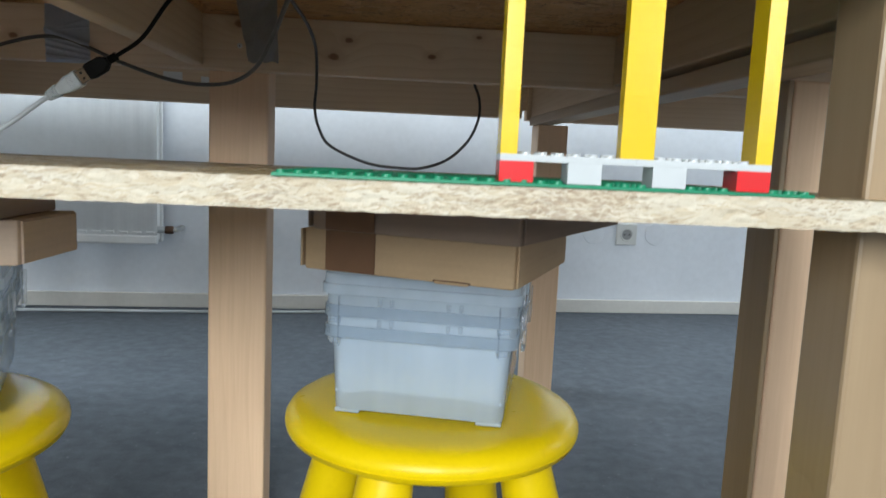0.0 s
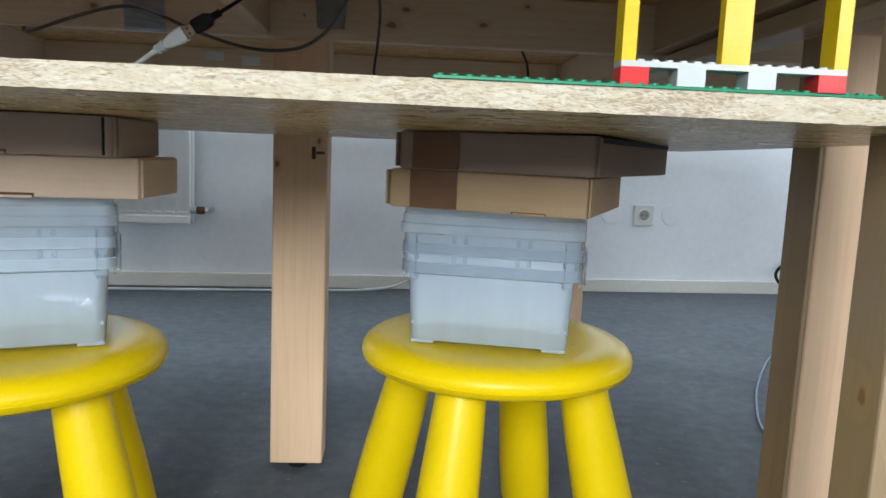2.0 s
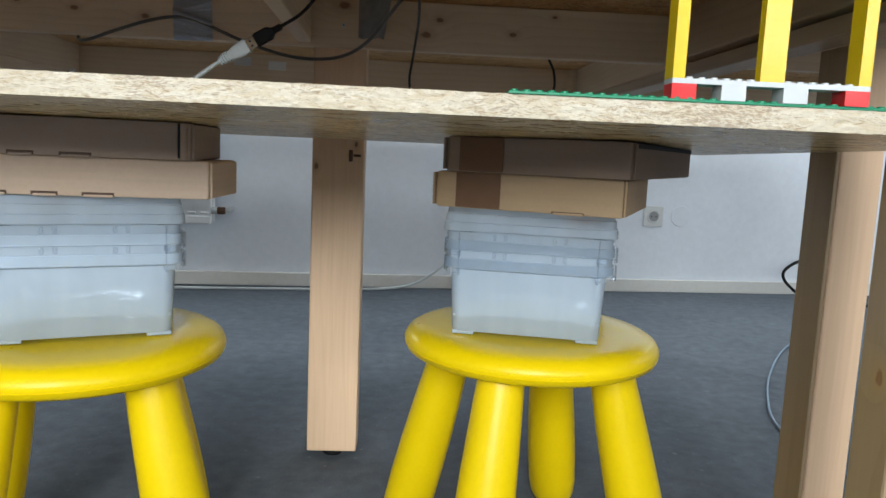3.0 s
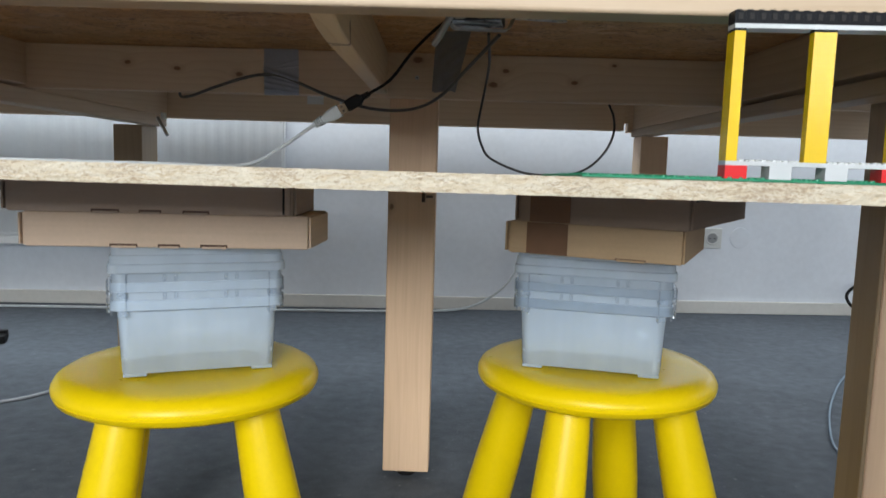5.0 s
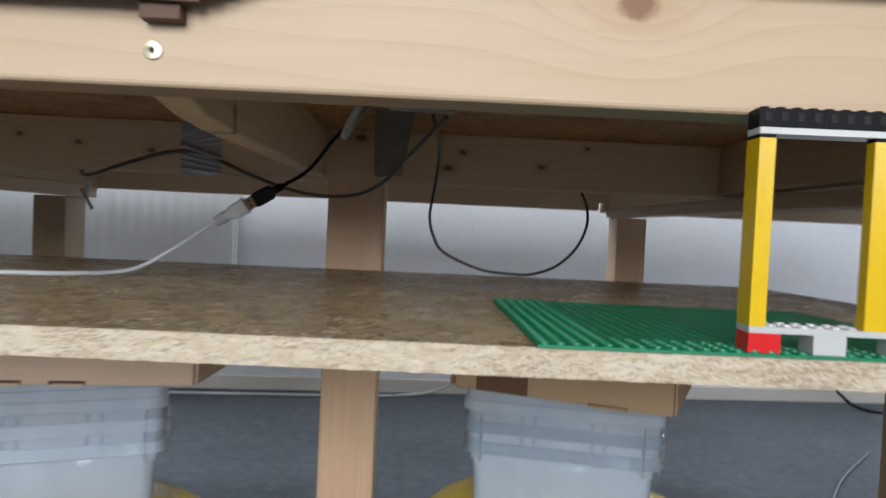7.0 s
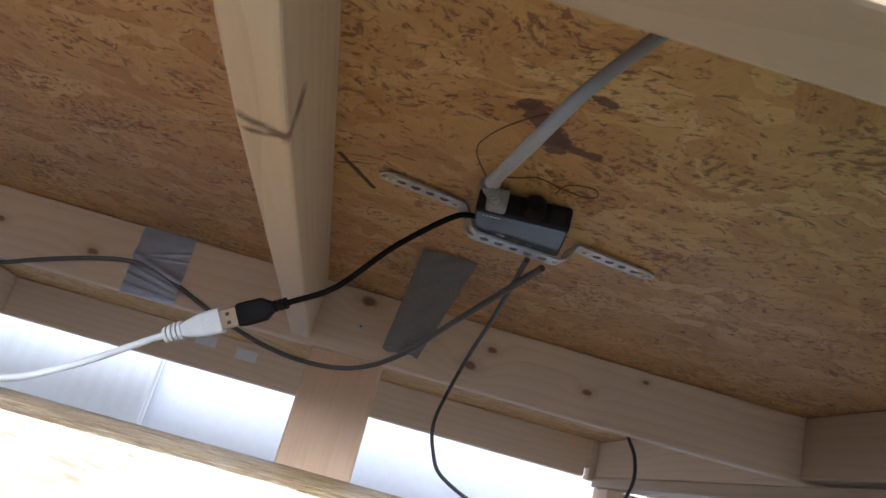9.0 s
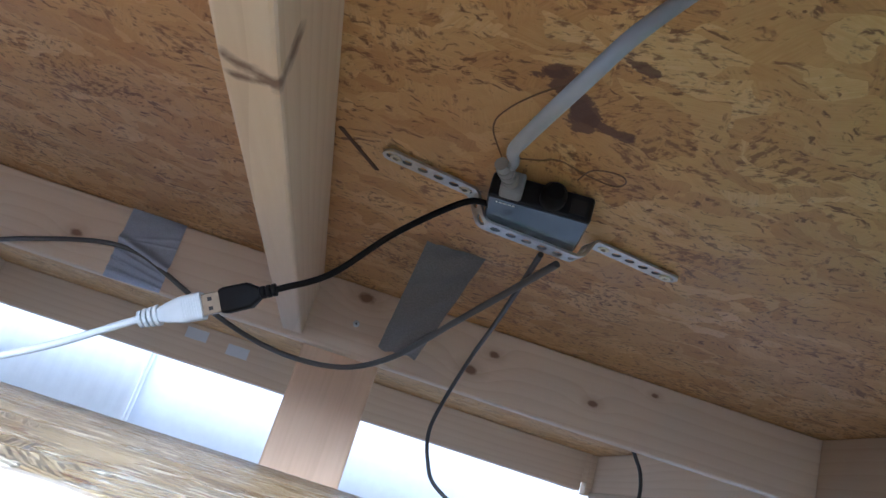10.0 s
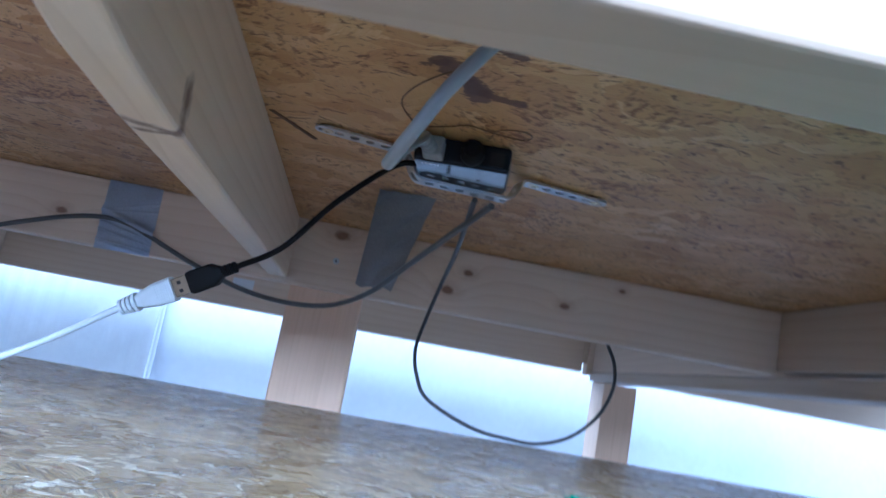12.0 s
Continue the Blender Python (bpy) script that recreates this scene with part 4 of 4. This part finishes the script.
def stud_mesh(r=0.0024, h=0.0014, seg=12):
    return finish(lathe([(0, 0), (r, 0), (r, h * 0.85), (r * 0.94, h), (0, h)], seg), 40)


stud_white, stud_black, stud_green = stud_mesh(), stud_mesh(), stud_mesh()
for me, mt in ((stud_white, brick_white), (stud_black, brick_black), (stud_green, brick_green)):
    me.materials.append(mt)

plate = thing("toy_baseplate", "green studded toy building plate flat on the shelf", "building plate", pose(0.0005, 0.3575, 0.5530, -0.88, 0, 0.3))
part("base", box(0, 32 * P - 0.0004, 0, 32 * P - 0.0004, 0.0006, 0.0024, 0.0003, 1), brick_green, plate)
rows = bmesh.new()
for j in range(32):
    for i in range(32):
        m = Matrix.Translation(((i + 0.5) * P, (j + 0.5) * P, 0.0023))
        if j < 4 or (i < 5 and j < 32):
            ob = part("stud", stud_green, brick_green, plate)
            ob.matrix_local = m
        else:
            lathe([(0.0026, 0), (0.0022, 0.00032), (0, 0.0004)], 8, rows, m)
tagged(part("stud_field", rows, brick_green, plate), kind="stuff")

tower = thing("toy_brick_tower", "toy brick tower: yellow pillars between white plates", "toy bricks", tower_pose)


def brick(name, i0, i1, j0, j1, z, h, material, label=""):
    g = 0.00003
    return part(name, box(i0 * P + g, i1 * P - g, j0 * P + g, j1 * P - g, z, z + h, 0.00007, 1), material, tower, label)


for i, material in ((0, brick_red), (4, brick_white), (9, brick_white), (14, brick_red)):
    brick("brick", i, i + 2, 0, 2, 0.0, BH, material, "red foot brick" if material is brick_red else "white foot brick")
z = BH
brick("plate", 0, 8, 0, 2, z, PH, brick_white, "white plate with studs")
brick("plate", 8, 16, 0, 2, z, PH, brick_white, "white plate with studs")
z += PH
cols = ((0, 1, 0, 2), (7, 9, 0, 1), (15, 16, 0, 2))
for i in range(16):
    for j in range(2):
        if not any(a <= i < b and c <= j < d for a, b, c, d in cols):
            ob = part("stud", stud_white, brick_white, tower)
            ob.matrix_local = Matrix.Translation(((i + 0.5) * P, (j + 0.5) * P, z - 0.0001))
for a, b, c, d in cols:
    for k in range(9):
        brick("brick", a, b, c, d, z + k * BH, BH, brick_yellow, "yellow pillar brick")
    for k in range(2):
        brick("plate", a, b, c, d, z + 9 * BH + k * PH * 0.95, PH * 0.95, brick_yellow, "small yellow plate")
    brick("plate", a, b, c, d, z + 9 * BH + PH * 1.9, PH * 0.6, brick_black, "small black plate")
z += 9 * BH + PH * 2.5
brick("plate", 0, 8, 0, 2, z, PH, brick_white, "white top plate")
brick("plate", 8, 16, 0, 2, z, PH, brick_white, "white top plate")
z += PH
for i in range(16):
    b = brick("brick", i, i + 1, 0.25, 2, z, BH, brick_black, "black studded brick")
    for j in (0.75, 1.5):
        ob = part("stud", stud_black, brick_black, b)
        ob.matrix_local = Matrix.Translation(((i + 0.5) * P, (j + 0.1) * P, z + BH - 0.0002))
    part("notch", box((i + 0.3) * P, (i + 0.7) * P, 0.25 * P - 0.0006, 0.25 * P - 0.0001, z + BH * 0.35, z + BH * 0.8, 0), dark_hole, b)

# ---- pearl plate panel on the bench's front ----
panel = thing("plate_mosaic", "panel of pale pearly toy plates with stepped edge", "mosaic")
rnd = random.Random(11)
tile_meshes = {}
CH = 0.0032
for row in range(13):
    z = 0.7160 + row * CH
    right = -0.178 + row * P
    x = right
    k = 0
    while x > -0.56:
        n = rnd.choice((1, 2, 2, 3, 3, 4)) if k else rnd.choice((1, 2))
        if n not in tile_meshes:
            tile_meshes[n] = finish(box(-n * P + 0.00005, -0.00005, 0, 0.0072, 0.00002, CH - 0.00002, 0.00012, 1))
            tile_meshes[n].materials.append(pearl)
        ob = part("plate", tile_meshes[n], pearl, panel)
        ob.matrix_local = Matrix.Translation((x, 0.3545 + rnd.uniform(-0.0002, 0.0003), z)) @ pose(0, 0, 0, rnd.uniform(-0.6, 0.6), 0, rnd.uniform(-0.4, 0.4))
        x -= n * P
        k += 1
for row in range(13):
    z = 0.7132 + row * CH
    part("backing_strip", box(-0.57, -0.170 + row * P, 0.3622, 0.3637, z, z + CH, 0), brown_paint, panel, "dark brown backing strip")
part("tab", box(-0.2005, -0.1805, 0.3665, 0.3765, 0.7055, 0.7138, 0.0004), brown_paint, panel, "brown support tab")

# ---- duct tape strips ----


TAPE_UP = -1


def tape_strip(label, corners, nx=20, ny=120, wrinkle=0.0008, thick=0.0004, seed=0.0, ridge=None, material=None):
    """A strip of tape over four corners, with creases."""
    a, b, c, d = (Vector(q) for q in corners)
    bm = bmesh.new()
    n = (b - a).cross(d - a).normalized()
    g = []
    for i in range(nx + 1):
        u = i / nx
        g.append([])
        for j in range(ny + 1):
            t = j / ny
            p = (a * (1 - u) + b * u) * (1 - t) + (d * (1 - u) + c * u) * t
            lift = noise.noise((u * 3 + seed, t * 7 + u * 2, seed)) * wrinkle
            if ridge:
                for at, amp, wide, slope in ridge:
                    lift += amp * math.exp(-((t - at - slope * (u - 0.5)) / wide) ** 2)
            p = p + n * lift
            g[-1].append(bm.verts.new(p))
    for p, q in zip(g, g[1:]):
        for j in range(ny):
            bm.faces.new((p[j], q[j], q[j + 1], p[j + 1]))
    bmesh.ops.solidify(bm, geom=bm.faces[:], thickness=thick)
    ob = new("duct_tape", finish(bm, 40))
    ob.data.materials.append(material or duct_tape)
    return tagged(ob, label, "tape", "strips of duct tape")


tape_strip("creased grey duct tape holding a cable on the rail", [(-0.416, 1.0462, 0.7415), (-0.359, 1.0462, 0.7415), (-0.357, 1.0455, 0.667), (-0.415, 1.0455, 0.666)], seed=2.0, ridge=[(0.56, TAPE_UP * 0.0040, 0.060, 0.24), (0.70, TAPE_UP * 0.0018, 0.026, 0.18), (0.80, TAPE_UP * 0.0018, 0.026, 0.15), (0.91, TAPE_UP * 0.0016, 0.024, 0.08), (0.34, TAPE_UP * 0.0008, 0.020, -0.22), (0.41, TAPE_UP * 0.0007, 0.016, -0.10)])
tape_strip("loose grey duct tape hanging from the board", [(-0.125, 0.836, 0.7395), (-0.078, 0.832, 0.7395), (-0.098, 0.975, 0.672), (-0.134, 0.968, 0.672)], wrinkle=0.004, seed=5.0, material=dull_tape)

# ---- the small network device and its strap ----
dev = thing("network_device", "small black network box with grey face under the top", "device", pose(-0.0735, 0.700, TOP, 0, 0, -8))
part("shell", box(-0.029, 0.031, -0.022, 0.028, -0.0165, -0.0005, 0.0022, 3), device_black, dev)
part("face_label", box(-0.0278, 0.0298, -0.0208, 0.0270, -0.0171, -0.0164, 0.0002, 1), device_grey, dev, "glossy blue-grey face label")
for k, (x, wide) in enumerate(((-0.0235, 0.0010), (-0.0215, 0.0016), (-0.0192, 0.0024), (-0.0162, 0.0018), (-0.0138, 0.0014))):
    part("label_line", box(x, x + wide, -0.0178, -0.0168, -0.0175, -0.0172, 0), white_plastic, dev)
plug = part("plug", box(-0.023, -0.010, -0.036, -0.0215, -0.0165, -0.004, 0.002), grey_plug, dev, "grey moulded network plug")
part("boot", tube([(-0.0170, -0.034, -0.0118), (-0.020, -0.043, -0.0118), (-0.025, -0.055, -0.012)], 0.0040, 12, 4), grey_plug, plug, "grey ribbed strain relief")
for k in range(3):
    part("rib", tube([(-0.0185 - k * 0.0018, -0.039 - k * 0.0045, -0.0118), (-0.0192 - k * 0.0018, -0.0410 - k * 0.0045, -0.0118)], 0.0048, 12, smooth=False), grey_plug, plug)
part("power_plug", lathe([(0, 0), (0.0065, 0), (0.0075, 0.002), (0.0075, 0.010), (0.005, 0.014), (0, 0.014)], 16, m=pose(0.007, -0.0205, -0.009, 90, 0, 0)), black_rubber, dev, "black round power plug", smooth=40)
part("port", box(0.018, 0.027, -0.0230, -0.0222, -0.014, -0.005, 0), dark_hole, dev)


def strap():
    """A perforated steel band: flat, bent round the device, flat again."""
    way = [Vector(p) for p in ((-0.170, 0.704, 0.7402), (-0.110, 0.718, 0.7402), (-0.100, 0.719, 0.7228), (-0.036, 0.725, 0.7228), (-0.028, 0.733, 0.7402), (0.038, 0.748, 0.7402))]
    fine = []
    for a, b in zip(way, way[1:]):
        k = max(2, int((b - a).length / 0.002))
        fine += [a.lerp(b, i / k) for i in range(k)]
    fine.append(way[-1])
    for _ in range(3):
        fine = [fine[0]] + [(p + q * 2 + r) / 4 for p, q, r in zip(fine, fine[1:], fine[2:])] + [fine[-1]]
    acc = [0.0]
    for p, q in zip(fine, fine[1:]):
        acc.append(acc[-1] + (q - p).length)
    total = acc[-1]

    def at(s, t):
        i = 0
        while i < len(acc) - 2 and acc[i + 1] < s:
            i += 1
        p = fine[i].lerp(fine[i + 1], (s - acc[i]) / (acc[i + 1] - acc[i]))
        d = (fine[i + 1] - fine[i]).normalized()
        side = Vector((-0.215, 0.977, 0))
        return p + (side - d * side.dot(d)).normalized() * t

    bm = bmesh.new()
    cells = round(total / 0.0105)
    L, W = total / cells, 0.0142
    for c in range(cells):
        s0 = c * L
        rim, hole_v = [], []
        edge = [(-1, -1), (-0.5, -1), (0, -1), (0.5, -1), (1, -1), (1, 0), (1, 1), (0.5, 1), (0, 1), (-0.5, 1), (-1, 1), (-1, 0)]
        end = [(-1.0, 1.0), (-0.7, 1.0), (0.3, 1.0), (0.8, 0.66), (1.0, 0.3)] if c == cells - 1 else [(-1.0, 0.3), (-0.8, 0.66), (-0.3, 1.0), (0.7, 1.0), (1.0, 1.0)]
        for k, (u, w) in enumerate(edge):
            slim = float(np.interp(u, *zip(*end))) if c in (0, cells - 1) else 1.0
            rim.append(bm.verts.new(at(s0 + L / 2 + u * L / 2, w * slim * W / 2)))
            ang = math.atan2(w * 0.9, u)
            hole_v.append(bm.verts.new(at(s0 + L / 2 + math.cos(ang) * L * 0.31, math.sin(ang) * W * 0.22)))
        for k in range(12):
            j = (k + 1) % 12
            bm.faces.new((rim[k], rim[j], hole_v[j], hole_v[k]))
    bmesh.ops.remove_doubles(bm, verts=bm.verts[:], dist=0.0002)
    bmesh.ops.solidify(bm, geom=bm.faces[:], thickness=0.0016)
    return bm


band = thing("perforated_strap", "zinc perforated strap screwed under the board", "strap")
part("band", strap(), dull_zinc, band)
for place in ((-0.162, 0.7058, 0.7392), (-0.116, 0.7168, 0.7392), (-0.018, 0.7352, 0.7392), (0.030, 0.7462, 0.7385)):
    screw_head(band, place, (0, 0, -1), 0.0040, brass)

# ---- cables ----


def cable(name, label, points, r, material, seg=10):
    ob = new(name, finish(tube(points, r, seg), 60))
    ob.data.materials.append(material)
    return tagged(ob, label, "cable")


def usb_joint():
    c = thing("black_usb_cable", "black cable ending in a metal usb plug", "cable")
    part("cord", tube([(-0.100, 0.700, 0.728), (-0.116, 0.695, 0.721), (-0.147, 0.697, 0.691), (-0.174, 0.706, 0.6585), (-0.2005, 0.7157, 0.6422)], 0.0019, 10), black_rubber, c, smooth=60)
    a, b = Vector((-0.2000, 0.7155, 0.6425)), Vector((-0.2300, 0.7235, 0.6260))
    d = (b - a).normalized()
    for k in range(3):
        part("strain_ring", tube([a + d * (0.001 + k * 0.0032), a + d * (0.003 + k * 0.0032)], 0.0037, 12, smooth=False), black_rubber, c)
    turn = d.to_track_quat("Z", "X").to_matrix().to_4x4() @ pose(0, 0, 0, 0, 0, 75)
    grip = loft([(0.007, 0.007, 0.002, 0.010), (0.009, 0.0105, 0.002, 0.013), (0.0105, 0.0145, 0.002, 0.016), (0.0105, 0.0150, 0.002, 0.030), (0.0095, 0.0138, 0.002, 0.0325)], True, True, 3)
    part("grip", finish_at(grip, Matrix.Translation(a) @ turn), black_rubber, c, smooth=35)
    p = a + d * 0.032
    part("metal_plug", finish_at(box(-0.0023, 0.0023, -0.006, 0.006, 0, 0.0125, 0.0004, 1), Matrix.Translation(p) @ turn), steel, c, "metal plug shell, brown reflection in its colour")
    for side in (-1, 1):
        for y in (-0.0027, 0.0027):
            part("plug_hole", finish_at(box(side * 0.00235 - 0.00012, side * 0.00235 + 0.00012, y - 0.0011, y + 0.0011, 0.0055, 0.0080, 0), Matrix.Translation(p) @ turn), dark_hole, c)
    w = thing("white_usb_cable", "white extension cable lying across the shelf", "cable")
    s = a + d * 0.0435
    house = loft([(0.0092, 0.0152, 0.002, 0.0), (0.0100, 0.0162, 0.0025, 0.001), (0.0096, 0.0150, 0.0025, 0.013), (0.0085, 0.0115, 0.0025, 0.021), (0.0070, 0.0080, 0.002, 0.0255)], True, True, 3)
    housing = part("socket_housing", finish_at(house, Matrix.Translation(s) @ turn), white_cable, w, "white plug housing", 35)
    for k in range(7):
        for side in (-1, 1):
            part("grip_ridge", finish_at(box(side * 0.0049 - 0.0003, side * 0.0049 + 0.0003, -0.0055, 0.0055, 0.002 + k * 0.0014, 0.0026 + k * 0.0014, 0.0001, 1), Matrix.Translation(s) @ turn), white_cable, housing)
    for k in range(4):
        part("strain_ring", tube([s + d * (0.0255 + k * 0.0033), s + d * (0.0275 + k * 0.0033)], 0.0062 - k * 0.0004, 12, smooth=False), white_cable, w)
    e = s + d * 0.025
    part("cord", tube([e, e + d * 0.016, (-0.318, 0.742, 0.572), (-0.350, 0.725, 0.5530), (-0.39, 0.69, 0.5505), (-0.44, 0.668, 0.5510), (-0.49, 0.665, 0.5510), (-0.56, 0.63, 0.5515), (-0.66, 0.60, 0.5512), (-0.80, 0.62, 0.5510)], 0.0023, 10), white_cable, w, smooth=60)


usb_joint()
cable("grey_network_cable", "thick grey network cable sagging from the device", [(-0.1000, 0.648, 0.7300), (-0.103, 0.618, 0.718), (-0.110, 0.570, 0.696), (-0.1145, 0.530, 0.678), (-0.1155, 0.505, 0.6690), (-0.1130, 0.485, 0.6680), (-0.108, 0.470, 0.673), (-0.101, 0.462, 0.684), (-0.091, 0.458, 0.698), (-0.080, 0.455, 0.712), (-0.066, 0.452, 0.730), (-0.062, 0.452, 0.742)], 0.0025, pale_cable)
cable("thin_wire", "thin brown wire curled under the board", [(-0.105, 0.655, 0.735), (-0.117, 0.63, 0.738), (-0.114, 0.61, 0.7395), (-0.101, 0.583, 0.7395), (-0.085, 0.565, 0.7400)], 0.00045, brown_wire, 6)
cable("thin_wire", "thin brown wire ending in a small loop", [(-0.10, 0.650, 0.736), (-0.088, 0.645, 0.737), (-0.078, 0.640, 0.738), (-0.062, 0.647, 0.739), (-0.045, 0.650, 0.7395), (-0.041, 0.642, 0.7395), (-0.047, 0.636, 0.7395), (-0.060, 0.640, 0.739), (-0.064, 0.652, 0.737)], 0.00045, brown_wire, 6)
cable("grey_cable", "grey cable taped along the rail under the board",
      [(-0.045, 0.735, 0.7185), (-0.058, 0.775, 0.709), (-0.085, 0.86, 0.690), (-0.118, 0.94, 0.664), (-0.155, 0.985, 0.648), (-0.20, 1.01, 0.644), (-0.25, 1.025, 0.650), (-0.31, 1.038, 0.668), (-0.36, 1.0447, 0.688), (-0.39, 1.0450, 0.698),
       (-0.42, 1.0447, 0.699), (-0.455, 1.044, 0.691), (-0.50, 1.042, 0.675), (-0.535, 1.045, 0.662), (-0.56, 1.062, 0.661), (-0.57, 1.08, 0.672)], 0.0025, grey_cable)
cable("hanging_cable", "dark grey cable hanging in a loop down to the shelf",
      [(-0.058, 0.728, 0.7185), (-0.054, 0.80, 0.712), (-0.050, 0.88, 0.705), (-0.050, 0.96, 0.690), (-0.055, 1.02, 0.655), (-0.059, 1.04, 0.622), (-0.052, 1.04, 0.594), (-0.036, 1.04, 0.572), (0.014, 1.035, 0.5515), (0.06, 1.03, 0.5465), (0.09, 1.03, 0.548),
       (0.125, 1.04, 0.561), (0.153, 1.045, 0.588), (0.167, 1.050, 0.620), (0.167, 1.058, 0.648), (0.160, 1.072, 0.672), (0.158, 1.08, 0.70)], 0.0020, dark_cable)
cable("floor_cable", "grey cable lying loose on the carpet", [(-2.4, 0.9, 0.004), (-1.6, 1.12, 0.004), (-1.11, 1.37, 0.004), (-1.0, 1.55, 0.004), (-0.90, 1.68, 0.004), (-0.87, 1.75, 0.004)], 0.0035, pale_cable)
cable("floor_wire", "thin blue-grey wire curving over the carpet", [(1.25, 2.1, 0.004), (1.03, 1.85, 0.004), (0.88, 1.63, 0.004), (0.77, 1.43, 0.004), (0.70, 1.25, 0.004), (0.70, 1.05, 0.004), (0.80, 0.85, 0.004)], 0.0026, blue_wire)
cable("wall_cable", "white cable along the carpet, rising by the wall", [(-3.0, 2.283, 0.005), (-1.5, 2.411, 0.005), (-0.7, 2.48, 0.005), (-0.35, 2.52, 0.005), (-0.12, 2.56, 0.007), (0.0, 2.58, 0.03), (0.10, 2.585, 0.10), (0.16, 2.60, 0.19), (0.2, 2.62, 0.30), (0.22, 2.63, 0.40)], 0.005, white_cable)
cable("black_wall_cable", "black cable looped against the wall", [(1.62, 2.70, 0.16), (1.52, 2.69, 0.145), (1.46, 2.68, 0.10), (1.48, 2.66, 0.05), (1.56, 2.62, 0.006), (1.8, 2.5, 0.006)], 0.006, black_rubber)
blk = thing("plug_adapter", "small black adapter lying on the carpet", "adapter", pose(-1.44, 1.89, 0.0, 0, 0, 20))
part("body", box(-0.035, 0.035, -0.02, 0.02, 0.0, 0.024, 0.004), black_rubber, blk)
part("block", box(0.0, 0.03, 0.03, 0.055, 0.0, 0.03, 0.004), black_rubber, blk)
